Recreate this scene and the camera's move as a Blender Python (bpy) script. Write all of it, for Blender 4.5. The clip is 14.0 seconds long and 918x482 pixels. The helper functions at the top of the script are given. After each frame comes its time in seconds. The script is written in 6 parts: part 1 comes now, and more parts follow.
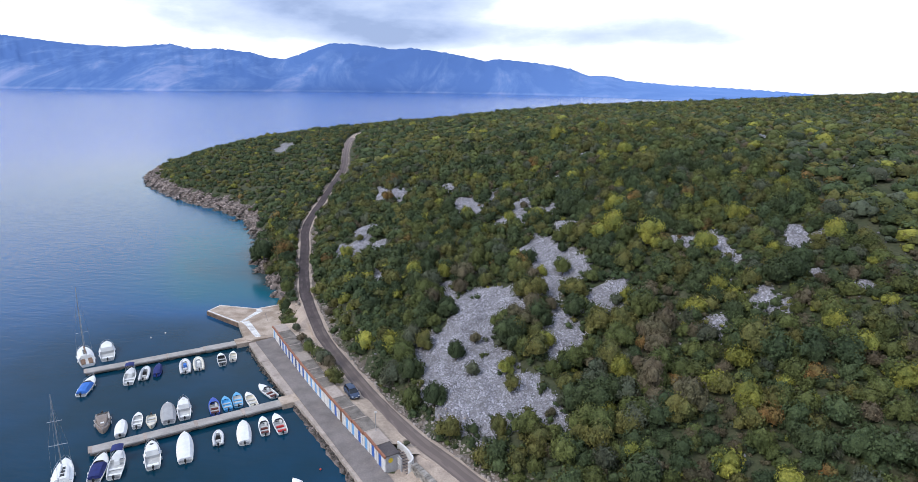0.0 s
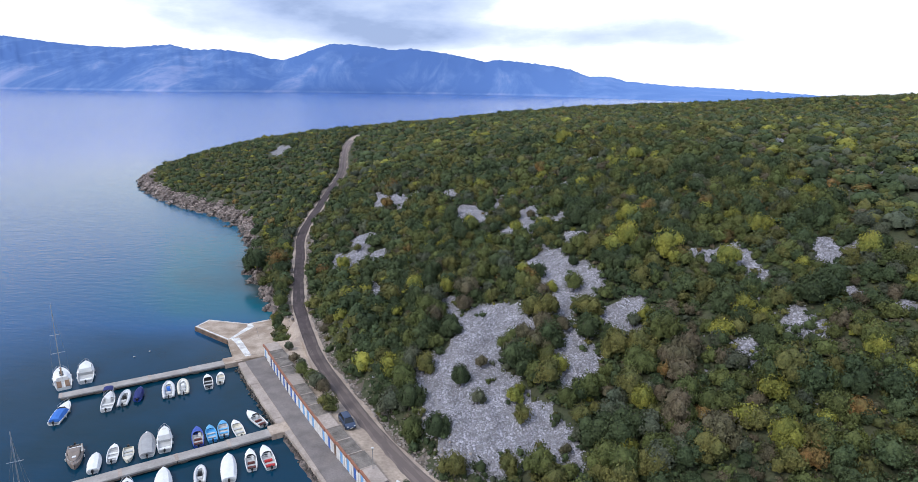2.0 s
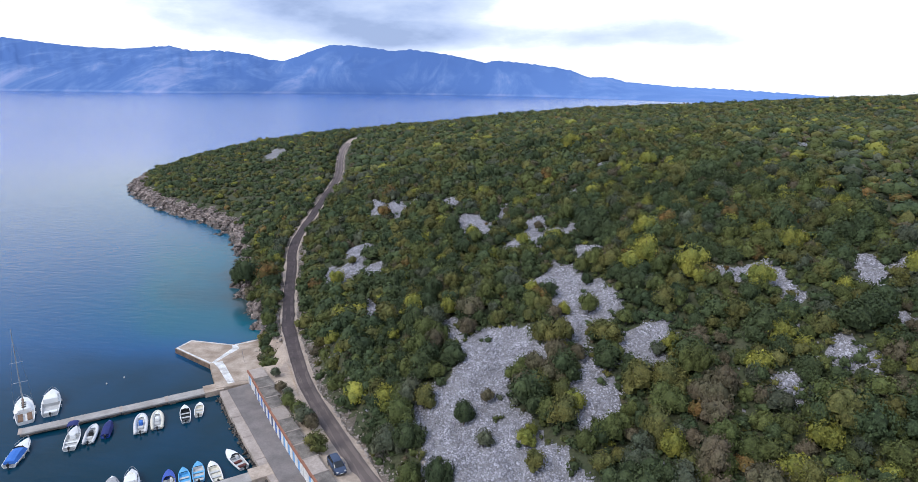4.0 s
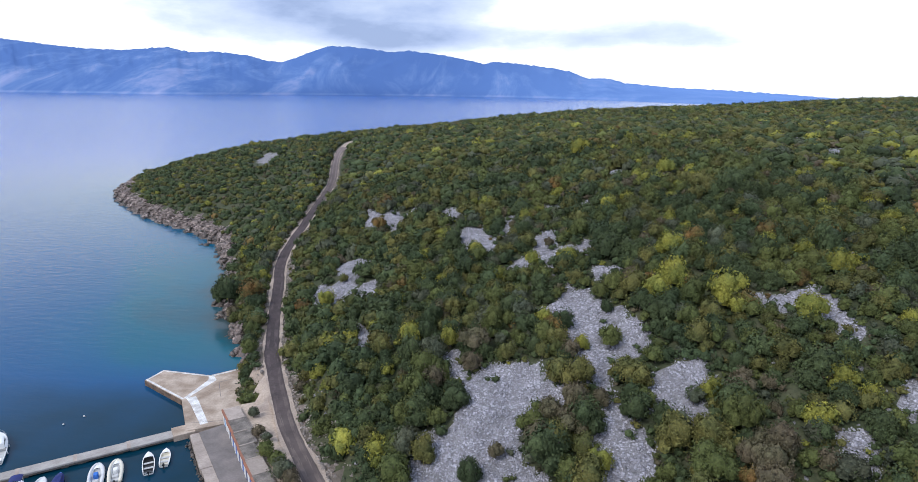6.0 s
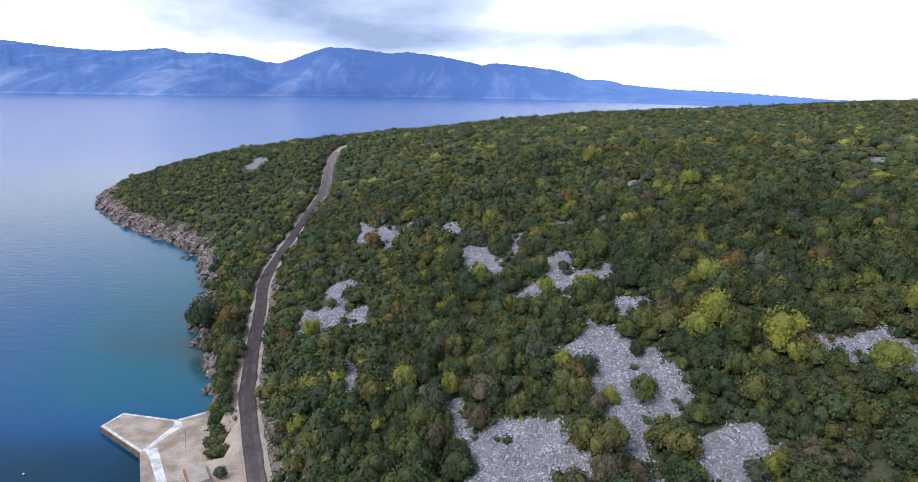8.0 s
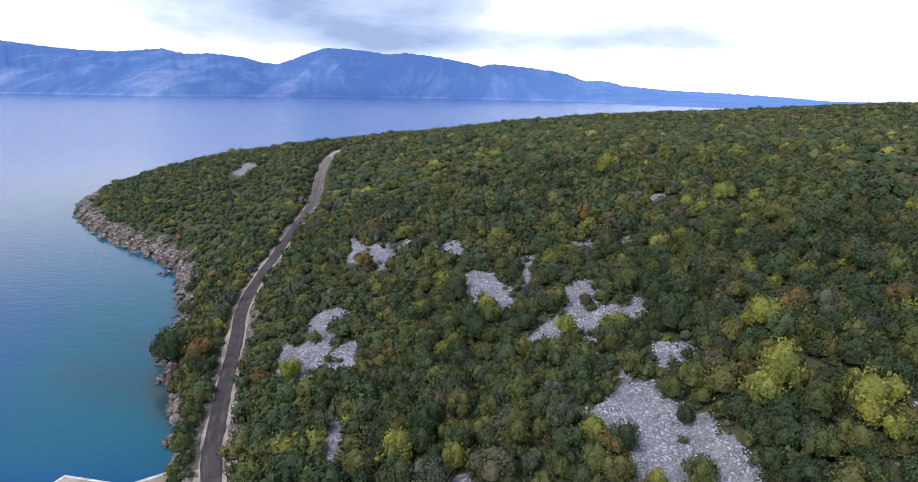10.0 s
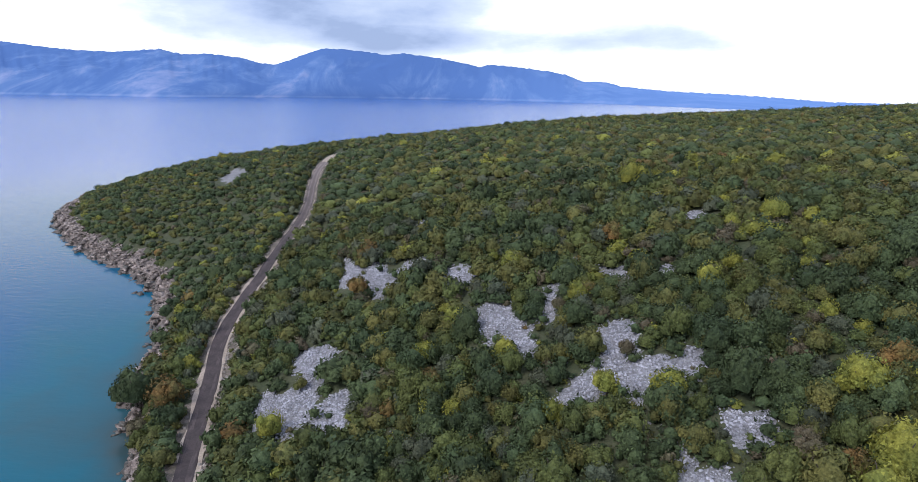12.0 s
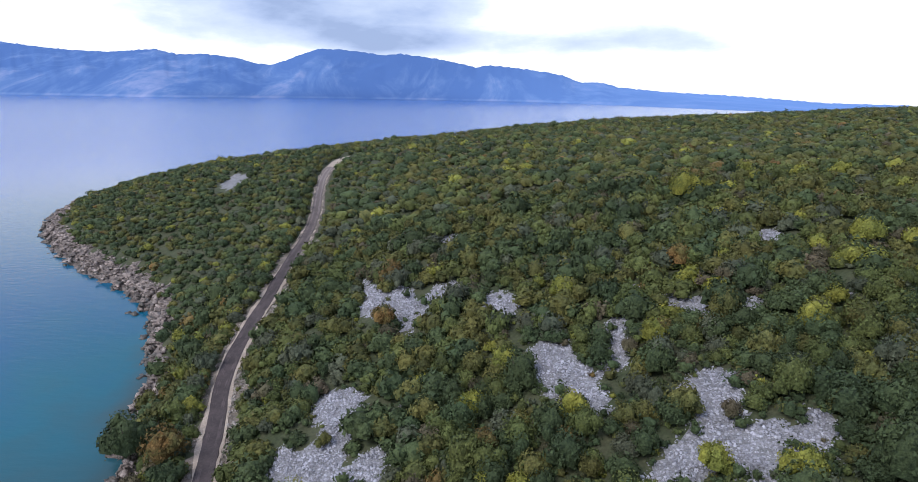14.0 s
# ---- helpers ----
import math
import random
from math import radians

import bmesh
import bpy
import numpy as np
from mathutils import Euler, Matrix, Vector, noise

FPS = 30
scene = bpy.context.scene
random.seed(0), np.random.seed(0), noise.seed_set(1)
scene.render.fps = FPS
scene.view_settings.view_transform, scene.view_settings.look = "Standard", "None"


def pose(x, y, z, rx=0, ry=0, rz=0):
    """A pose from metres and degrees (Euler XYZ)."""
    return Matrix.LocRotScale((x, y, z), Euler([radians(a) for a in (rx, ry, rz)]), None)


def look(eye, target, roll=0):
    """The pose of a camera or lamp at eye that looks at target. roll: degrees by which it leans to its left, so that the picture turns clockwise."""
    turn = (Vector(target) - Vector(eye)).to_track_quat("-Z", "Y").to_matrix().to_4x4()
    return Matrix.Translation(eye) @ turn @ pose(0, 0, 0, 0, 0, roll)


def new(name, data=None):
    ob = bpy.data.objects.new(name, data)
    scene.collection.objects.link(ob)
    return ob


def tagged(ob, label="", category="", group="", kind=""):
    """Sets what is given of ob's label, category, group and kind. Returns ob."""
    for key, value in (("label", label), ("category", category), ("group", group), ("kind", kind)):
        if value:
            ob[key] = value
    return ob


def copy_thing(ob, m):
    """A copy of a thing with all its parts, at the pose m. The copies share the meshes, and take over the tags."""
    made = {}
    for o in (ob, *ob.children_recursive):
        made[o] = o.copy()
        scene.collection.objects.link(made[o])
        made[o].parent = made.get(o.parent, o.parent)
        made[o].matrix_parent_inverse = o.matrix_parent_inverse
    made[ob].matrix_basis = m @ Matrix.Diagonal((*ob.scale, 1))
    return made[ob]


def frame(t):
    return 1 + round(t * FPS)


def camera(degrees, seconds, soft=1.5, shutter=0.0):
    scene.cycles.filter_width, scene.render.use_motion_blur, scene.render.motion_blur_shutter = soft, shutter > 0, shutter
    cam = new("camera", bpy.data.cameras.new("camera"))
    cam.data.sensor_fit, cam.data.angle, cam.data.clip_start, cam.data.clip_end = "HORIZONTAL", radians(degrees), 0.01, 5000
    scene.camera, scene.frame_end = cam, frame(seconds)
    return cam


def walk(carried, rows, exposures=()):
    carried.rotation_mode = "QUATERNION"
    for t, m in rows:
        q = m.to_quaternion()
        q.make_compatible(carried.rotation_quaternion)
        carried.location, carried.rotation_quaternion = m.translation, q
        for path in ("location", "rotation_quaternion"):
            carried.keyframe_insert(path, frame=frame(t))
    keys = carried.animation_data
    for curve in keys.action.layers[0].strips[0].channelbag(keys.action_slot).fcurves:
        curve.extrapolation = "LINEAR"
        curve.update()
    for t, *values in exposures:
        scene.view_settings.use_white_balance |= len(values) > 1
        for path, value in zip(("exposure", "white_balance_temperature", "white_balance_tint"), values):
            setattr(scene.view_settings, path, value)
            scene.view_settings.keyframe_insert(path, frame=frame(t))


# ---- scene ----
cam = camera(74.0, 14.0, soft=0.55)
PATH = [
    (0, (5.128, -8.493, 44.759), (-0.621, 88.308, 20.334), 0.80),
    (0.5, (4.824, -6.820, 44.846), (-0.898, 89.990, 20.455), 0.82),
    (1, (4.549, -5.103, 44.911), (-1.167, 91.715, 20.548), 0.83),
    (1.5, (4.296, -3.299, 44.962), (-1.427, 93.525, 20.623), 0.82),
    (2, (4.056, -1.382, 45.001), (-1.677, 95.447, 20.687), 0.80),
    (2.5, (3.823, 0.666, 45.034), (-1.919, 97.501, 20.745), 0.77),
    (3, (3.589, 2.852, 45.062), (-2.156, 99.695, 20.802), 0.75),
    (3.5, (3.346, 5.179, 45.090), (-2.392, 102.030, 20.862), 0.73),
    (4, (3.091, 7.644, 45.118), (-2.630, 104.505, 20.926), 0.71),
    (4.5, (2.820, 10.239, 45.149), (-2.872, 107.112, 20.998), 0.70),
    (5, (2.531, 12.957, 45.182), (-3.121, 109.843, 21.076), 0.70),
    (5.5, (2.226, 15.788, 45.220), (-3.376, 112.689, 21.162), 0.70),
    (6, (1.906, 18.724, 45.262), (-3.638, 115.641, 21.254), 0.70),
    (6.5, (1.574, 21.754, 45.307), (-3.904, 118.687, 21.352), 0.71),
    (7, (1.234, 24.870, 45.356), (-4.174, 121.821, 21.453), 0.73),
    (7.5, (0.890, 28.066, 45.409), (-4.445, 125.033, 21.558), 0.74),
    (8, (0.544, 31.333, 45.464), (-4.718, 128.317, 21.662), 0.76),
    (8.5, (0.198, 34.666, 45.520), (-4.992, 131.664, 21.765), 0.78),
    (9, (-0.152, 38.055, 45.577), (-5.271, 135.068, 21.865), 0.79),
    (9.5, (-0.511, 41.492, 45.633), (-5.563, 138.518, 21.961), 0.81),
    (10, (-0.893, 44.966, 45.689), (-5.879, 142.004, 22.050), 0.82),
    (10.5, (-1.317, 48.460, 45.742), (-6.238, 145.508, 22.132), 0.82),
    (11, (-1.813, 51.953, 45.793), (-6.667, 149.010, 22.207), 0.83),
    (11.5, (-2.421, 55.415, 45.841), (-7.203, 152.481, 22.275), 0.83),
    (12, (-3.195, 58.807, 45.886), (-7.893, 155.881, 22.337), 0.83),
    (12.5, (-4.205, 62.078, 45.927), (-8.800, 159.161, 22.395), 0.84),
    (13, (-5.539, 65.161, 45.965), (-10.003, 162.255, 22.452), 0.85),
    (13.5, (-7.304, 67.973, 46.002), (-11.598, 165.080, 22.512), 0.87),
    (14, (-9.632, 70.408, 46.037), (-13.703, 167.532, 22.579), 0.90),
]
walk(cam, [(t, look(eye, target, roll)) for t, eye, target, roll in PATH])

# ---- world, sun, exposure ----
scene.view_settings.exposure = 0.0
world = bpy.data.worlds.new("overcast_sky")
scene.world = world
world.use_nodes = True
wn, wl = world.node_tree.nodes, world.node_tree.links
wn.clear()
w_out = wn.new("ShaderNodeOutputWorld")
w_bg = wn.new("ShaderNodeBackground")
w_sky = wn.new("ShaderNodeTexSky")
w_sky.sky_type = "NISHITA"
w_sky.sun_disc = False
w_sky.sun_elevation = radians(38)
w_sky.sun_rotation = radians(227)
w_sky.altitude = 50
w_coord = wn.new("ShaderNodeTexCoord")
w_map = wn.new("ShaderNodeMapping")
w_map.inputs["Scale"].default_value = (2.4, 2.4, 7.0)
w_map.inputs["Location"].default_value = (0.35, 0.2, 0.1)
w_noise = wn.new("ShaderNodeTexNoise")
w_noise.inputs["Scale"].default_value = 2.2
w_noise.inputs["Detail"].default_value = 8
w_noise.inputs["Roughness"].default_value = 0.58
wl.new(w_coord.outputs["Generated"], w_map.inputs["Vector"])
wl.new(w_map.outputs["Vector"], w_noise.inputs["Vector"])


def sky_math(op, a, b=None, c=None):
    node = wn.new("ShaderNodeMath")
    node.operation = op
    for k, v in enumerate((a, b, c)):
        if v is not None:
            if isinstance(v, (int, float)):
                node.inputs[k].default_value = v
            else:
                wl.new(v, node.inputs[k])
    return node.outputs[0]


def cloud_bank(centre, size):
    """A soft bank of cloud round a direction: 1 at its heart, 0 outside."""
    m = wn.new("ShaderNodeMapping")
    m.inputs["Location"].default_value = tuple(-c / s for c, s in zip(centre, size))
    m.inputs["Scale"].default_value = tuple(1 / s for s in size)
    wl.new(w_coord.outputs["Generated"], m.inputs["Vector"])
    v = wn.new("ShaderNodeVectorMath")
    v.operation = "LENGTH"
    wl.new(m.outputs["Vector"], v.inputs[0])
    return sky_math("SUBTRACT", 1.0, v.outputs["Value"])


w_sep = wn.new("ShaderNodeSeparateXYZ")
wl.new(w_coord.outputs["Generated"], w_sep.inputs[0])
# the cloud deck closes and darkens above the bright band at the horizon
w_deck = sky_math("MINIMUM", sky_math("MULTIPLY_ADD", w_sep.outputs["Z"], 4.5, -0.85), 0.5)
w_banks = sky_math("MAXIMUM", w_deck, cloud_bank((-0.24, 0.96, 0.125), (0.30, 0.6, 0.075)))
w_banks = sky_math("MAXIMUM", w_banks, sky_math("MULTIPLY", cloud_bank((0.16, 0.98, 0.082), (0.24, 0.6, 0.026)), 0.5))
w_banks = sky_math("MAXIMUM", w_banks, sky_math("MULTIPLY", cloud_bank((-0.16, 0.98, 0.083), (0.20, 0.6, 0.04)), 1.1))
w_banks = sky_math("MINIMUM", sky_math("MULTIPLY", w_banks, 1.15), 0.72)
w_cloud = sky_math("MULTIPLY_ADD", w_noise.outputs["Fac"], 1.6, -0.78)
w_cloud = sky_math("ADD", w_cloud, w_banks)
w_cap = sky_math("MAXIMUM", cloud_bank((-0.175, 0.98, 0.080), (0.17, 0.6, 0.036)), 0.0)
w_cloud = sky_math("MULTIPLY_ADD", w_cap, 0.55, w_cloud)
w_ramp = wn.new("ShaderNodeValToRGB")
w_el = w_ramp.color_ramp.elements
w_el[0].position, w_el[0].color = 0.08, (11.6, 12.2, 13.2, 1)
w_el[1].position, w_el[1].color = 0.85, (5.0, 6.3, 9.6, 1)
w_low = w_el.new(1.0)
w_low.color = (3.9, 5.1, 8.2, 1)
w_mid = w_el.new(0.34)
w_mid.color = (8.2, 9.4, 11.8, 1)
w_mix = wn.new("ShaderNodeMixRGB")
w_mix.inputs[0].default_value = 0.92
wl.new(w_cloud, w_ramp.inputs["Fac"])
wl.new(w_sky.outputs["Color"], w_mix.inputs[1])
wl.new(w_ramp.outputs["Color"], w_mix.inputs[2])
wl.new(w_mix.outputs["Color"], w_bg.inputs["Color"])
w_bg.inputs["Strength"].default_value = 0.1
wl.new(w_bg.outputs["Background"], w_out.inputs["Surface"])

sun_data = bpy.data.lights.new("sun", "SUN")
sun_data.energy, sun_data.angle, sun_data.color = 2.15, radians(22), (0.985, 0.97, 0.945)
sun = new("sun", sun_data)
sun.matrix_world = look((-75, 20, 110), (0, 90, 0))


# ---- materials ----
def mat(name, base, rough=0.7, other=None, scale=1.0, bump=0.0, bump_scale=6.0, metal=0.0, fine=0.15, island=0.0, each=0.0, spec=0.5, grain_scale=0.0, tone=0.0):
    """A procedural surface: two colours mixed by a broad noise, a fine grain, and a bump of the given depth in metres."""
    m = bpy.data.materials.new(name)
    m.use_nodes = True
    n, l = m.node_tree.nodes, m.node_tree.links
    b = n["Principled BSDF"]
    b.inputs["Roughness"].default_value, b.inputs["Metallic"].default_value = rough, metal
    b.inputs["Specular IOR Level"].default_value = spec
    other = other or tuple(c * 0.72 for c in base)
    geo = n.new("ShaderNodeNewGeometry")
    broad = n.new("ShaderNodeTexNoise")
    broad.inputs["Scale"].default_value, broad.inputs["Detail"].default_value = scale, 4
    l.new(geo.outputs["Position"], broad.inputs["Vector"])
    ramp = n.new("ShaderNodeValToRGB")
    ramp.color_ramp.elements[0].position, ramp.color_ramp.elements[1].position = 0.36, 0.64
    ramp.color_ramp.elements[0].color, ramp.color_ramp.elements[1].color = (*base, 1), (*other, 1)
    l.new(broad.outputs["Fac"], ramp.inputs["Fac"])
    grain = n.new("ShaderNodeTexNoise")
    grain.inputs["Scale"].default_value, grain.inputs["Detail"].default_value = grain_scale or scale * 9, 3
    l.new(geo.outputs["Position"], grain.inputs["Vector"])
    hsv = n.new("ShaderNodeHueSaturation")
    l.new(ramp.outputs["Color"], hsv.inputs["Color"])
    span = n.new("ShaderNodeMapRange")
    span.inputs["To Min"].default_value, span.inputs["To Max"].default_value = 1 - fine * 2.2, 1 + fine * 2.2
    l.new(grain.outputs["Fac"], span.inputs["Value"])
    value = span.outputs["Result"]
    if island or each:
        rnd = n.new("ShaderNodeMapRange")
        k = island or each
        rnd.inputs["To Min"].default_value, rnd.inputs["To Max"].default_value = 1 - k, 1 + k
        if island:
            l.new(geo.outputs["Random Per Island"], rnd.inputs["Value"])
        else:
            info = n.new("ShaderNodeObjectInfo")
            l.new(info.outputs["Random"], rnd.inputs["Value"])
        mul = n.new("ShaderNodeMath")
        mul.operation = "MULTIPLY"
        l.new(value, mul.inputs[0])
        l.new(rnd.outputs["Result"], mul.inputs[1])
        value = mul.outputs[0]
    if tone:
        own = n.new("ShaderNodeAttribute")
        own.attribute_name = "tone"
        step = n.new("ShaderNodeMath")
        step.operation = "MULTIPLY_ADD"
        step.inputs[1].default_value, step.inputs[2].default_value = tone, 1.0
        l.new(own.outputs["Fac"], step.inputs[0])
        mul = n.new("ShaderNodeMath")
        mul.operation = "MULTIPLY"
        l.new(value, mul.inputs[0])
        l.new(step.outputs[0], mul.inputs[1])
        value = mul.outputs[0]
    l.new(value, hsv.inputs["Value"])
    l.new(hsv.outputs["Color"], b.inputs["Base Color"])
    if bump:
        bn = n.new("ShaderNodeTexNoise")
        bn.inputs["Scale"].default_value, bn.inputs["Detail"].default_value = bump_scale, 5
        l.new(geo.outputs["Position"], bn.inputs["Vector"])
        bp = n.new("ShaderNodeBump")
        bp.inputs["Distance"].default_value, bp.inputs["Strength"].default_value = bump, 0.9
        l.new(bn.outputs["Fac"], bp.inputs["Height"])
        l.new(bp.outputs["Normal"], b.inputs["Normal"])
    return m


LEAF = dict(rough=0.75, island=0.26, fine=0.34, grain_scale=6.0, bump=0.16, bump_scale=5.0, spec=0.2, tone=0.25)
M_LEAF = [
    mat("leaf_dark", (0.044, 0.065, 0.030), other=(0.066, 0.087, 0.036), scale=0.14, **LEAF),
    mat("leaf_green", (0.075, 0.094, 0.031), other=(0.104, 0.116, 0.036), scale=0.14, **LEAF),
    mat("leaf_olive", (0.122, 0.112, 0.034), other=(0.084, 0.092, 0.032), scale=0.4, **LEAF),
    mat("leaf_yellow", (0.240, 0.228, 0.042), other=(0.148, 0.164, 0.038), scale=0.45, **LEAF),
    mat("leaf_rust", (0.180, 0.102, 0.036), other=(0.118, 0.104, 0.037), scale=0.6, **LEAF),
    mat("leaf_grey", (0.064, 0.078, 0.051), other=(0.086, 0.092, 0.058), scale=0.2, **LEAF),
    mat("scrub_brown", (0.116, 0.092, 0.060), other=(0.090, 0.084, 0.047), scale=0.3, **LEAF),
]
M_BARK = mat("bark", (0.12, 0.095, 0.075), 0.9, (0.07, 0.055, 0.045), 3, bump=0.02, bump_scale=14)
M_SOIL = mat("soil", (0.070, 0.072, 0.038), 0.95, (0.046, 0.058, 0.026), 0.35, bump=0.12, bump_scale=1.6, fine=0.3)
M_STONE = mat("limestone", (0.415, 0.405, 0.46), 0.9, (0.275, 0.268, 0.302), 0.45, bump=0.03, bump_scale=7, island=0.42, fine=0.18)
M_SCREE = mat("scree_bed", (0.27, 0.262, 0.285), 0.95, (0.16, 0.155, 0.165), 1.3, bump=0.14, bump_scale=6.0, fine=0.45, grain_scale=8.0)
M_SHORE = mat("shore_rock", (0.33, 0.268, 0.245), 0.85, (0.125, 0.098, 0.088), 0.7, bump=0.3, bump_scale=2.2, island=0.4, fine=0.4)
M_WET = mat("wet_rock", (0.085, 0.07, 0.06), 0.45, (0.055, 0.048, 0.042), 0.8, bump=0.05, bump_scale=3, island=0.3)
M_ROAD = mat("gravel_road", (0.082, 0.061, 0.063), 0.95, (0.050, 0.038, 0.040), 0.35, bump=0.02, bump_scale=9, fine=0.18)
M_TRACK = mat("wheel_worn_gravel", (0.105, 0.080, 0.080), 0.95, (0.054, 0.041, 0.043), 0.5, bump=0.02, bump_scale=9, fine=0.2)
M_VERGE = mat("pale_gravel", (0.46, 0.37, 0.305), 0.95, (0.34, 0.27, 0.225), 0.5, bump=0.03, bump_scale=8, fine=0.2)


def dusted(m, colour, y0, y1):
    """Pale dust that thickens along the road from y0 to y1."""
    n, l = m.node_tree.nodes, m.node_tree.links
    skin = n["Principled BSDF"].inputs["Base Color"]
    under = skin.links[0].from_socket
    geo, sep, span, mix = n.new("ShaderNodeNewGeometry"), n.new("ShaderNodeSeparateXYZ"), n.new("ShaderNodeMapRange"), n.new("ShaderNodeMixRGB")
    patch, both = n.new("ShaderNodeTexNoise"), n.new("ShaderNodeMath")
    patch.inputs["Scale"].default_value, patch.inputs["Detail"].default_value = 0.5, 5
    both.operation = "MULTIPLY_ADD"
    both.inputs[1].default_value = 34.0
    l.new(geo.outputs["Position"], patch.inputs["Vector"])
    l.new(geo.outputs["Position"], sep.inputs[0])
    l.new(patch.outputs["Fac"], both.inputs[0])
    l.new(sep.outputs["Y"], both.inputs[2])
    span.inputs["From Min"].default_value, span.inputs["From Max"].default_value = y0 + 17, y1 + 17
    span.inputs["To Min"].default_value, span.inputs["To Max"].default_value = 0.0, 0.85
    l.new(both.outputs[0], span.inputs["Value"])
    l.new(span.outputs["Result"], mix.inputs[0])
    l.new(under, mix.inputs[1])
    mix.inputs[2].default_value = (*colour, 1)
    l.new(mix.outputs["Color"], skin)


dusted(M_ROAD, (0.175, 0.139, 0.126), 104, 62)
dusted(M_TRACK, (0.225, 0.178, 0.158), 108, 64)
dusted(M_ROAD, (0.20, 0.158, 0.150), 190, 262)
dusted(M_TRACK, (0.28, 0.225, 0.212), 180, 250)
M_TIDE = mat("weedy_concrete", (0.20, 0.13, 0.095), 0.8, (0.09, 0.065, 0.05), 0.9, bump=0.03, bump_scale=5, fine=0.25)
M_CONC = mat("quay_concrete", (0.45, 0.375, 0.33), 0.9, (0.33, 0.275, 0.24), 0.5, bump=0.008, bump_scale=12, fine=0.14)
M_APRON = mat("apron_concrete", (0.50, 0.405, 0.33), 0.9, (0.30, 0.225, 0.17), 0.4, bump=0.008, bump_scale=12, fine=0.16)
M_GREY = mat("grey_asphalt", (0.235, 0.205, 0.195), 0.92, (0.165, 0.145, 0.138), 0.5, bump=0.008, bump_scale=16, fine=0.12)
M_DECK = mat("pontoon_concrete", (0.42, 0.39, 0.37), 0.9, (0.32, 0.295, 0.275), 0.6, bump=0.006, bump_scale=16, fine=0.12)
M_WHITEWASH = mat("worn_whitewash", (0.78, 0.77, 0.76), 0.9, (0.5, 0.47, 0.45), 0.8, fine=0.2)
M_ROOF = mat("roof_slab", (0.235, 0.205, 0.18), 0.95, (0.115, 0.10, 0.09), 0.9, bump=0.02, bump_scale=6, fine=0.3)
M_LOT = mat("tan_gravel", (0.52, 0.415, 0.33), 0.95, (0.38, 0.30, 0.24), 0.3, bump=0.03, bump_scale=8, fine=0.2)
M_DUST = mat("dusty_verge", (0.215, 0.172, 0.148), 0.95, (0.11, 0.092, 0.074), 0.6, bump=0.04, bump_scale=5, fine=0.3)
M_DARKROOF = mat("tar_roof", (0.07, 0.06, 0.065), 0.9, (0.10, 0.085, 0.085), 0.7, fine=0.2)


# ---- mesh helpers ----
def mesh_of(name, verts, faces, mats, index=None, smooth=False):
    me = bpy.data.meshes.new(name)
    me.from_pydata([tuple(v) for v in verts], [], [tuple(f) for f in faces])
    for m in (mats if isinstance(mats, (list, tuple)) else [mats]):
        me.materials.append(m)
    if index is not None:
        me.polygons.foreach_set("material_index", np.asarray(index, dtype=np.int32))
    if smooth:
        me.polygons.foreach_set("use_smooth", np.ones(len(me.polygons), dtype=bool))
    me.update()
    return me


def tri_mesh(name, verts, tris, mats, index=None):
    """A mesh of triangles straight from arrays."""
    verts, tris = np.asarray(verts, dtype=np.float32), np.asarray(tris, dtype=np.int32)
    me = bpy.data.meshes.new(name)
    me.vertices.add(len(verts))
    me.vertices.foreach_set("co", verts.ravel())
    me.loops.add(len(tris) * 3)
    me.loops.foreach_set("vertex_index", tris.ravel())
    me.polygons.add(len(tris))
    me.polygons.foreach_set("loop_start", np.arange(0, len(tris) * 3, 3, dtype=np.int32))
    for m in mats:
        me.materials.append(m)
    if index is not None:
        me.polygons.foreach_set("material_index", np.asarray(index, dtype=np.int32))
    me.update(calc_edges=True)
    return me


def part(name, bm, material, parent, label="", smooth=False):
    """Links a bmesh as one mesh object under a thing or a part."""
    me = bpy.data.meshes.new(name)
    bmesh.ops.recalc_face_normals(bm, faces=bm.faces)
    bm.to_mesh(me)
    bm.free()
    for m in (material if isinstance(material, (list, tuple)) else [material]):
        me.materials.append(m)
    if smooth:
        me.polygons.foreach_set("use_smooth", np.ones(len(me.polygons), dtype=bool))
    ob = new(name, me)
    ob.parent = parent
    if label:
        tagged(ob, label)
    return ob


def box(bm, x0, x1, y0, y1, z0, z1, bevel=0.0):
    made = bmesh.ops.create_cube(bm, size=1.0)["verts"]
    for v in made:
        v.co = Vector(((x0 + x1) / 2 + v.co.x * (x1 - x0), (y0 + y1) / 2 + v.co.y * (y1 - y0), (z0 + z1) / 2 + v.co.z * (z1 - z0)))
    if bevel:
        edges = list({e for v in made for e in v.link_edges})
        bmesh.ops.bevel(bm, geom=edges, offset=bevel, segments=2, affect="EDGES")
    return bm


def boxed(*args, **more):
    return box(bmesh.new(), *args, **more)


def prism(points, z0, z1):
    """A slab over a plan outline."""
    bm = bmesh.new()
    low = [bm.verts.new((x, y, z0)) for x, y in points]
    high = [bm.verts.new((x, y, z1)) for x, y in points]
    bm.faces.new(high)
    bm.faces.new(low[::-1])
    k = len(points)
    for i in range(k):
        bm.faces.new((low[i], low[(i + 1) % k], high[(i + 1) % k], high[i]))
    return bm


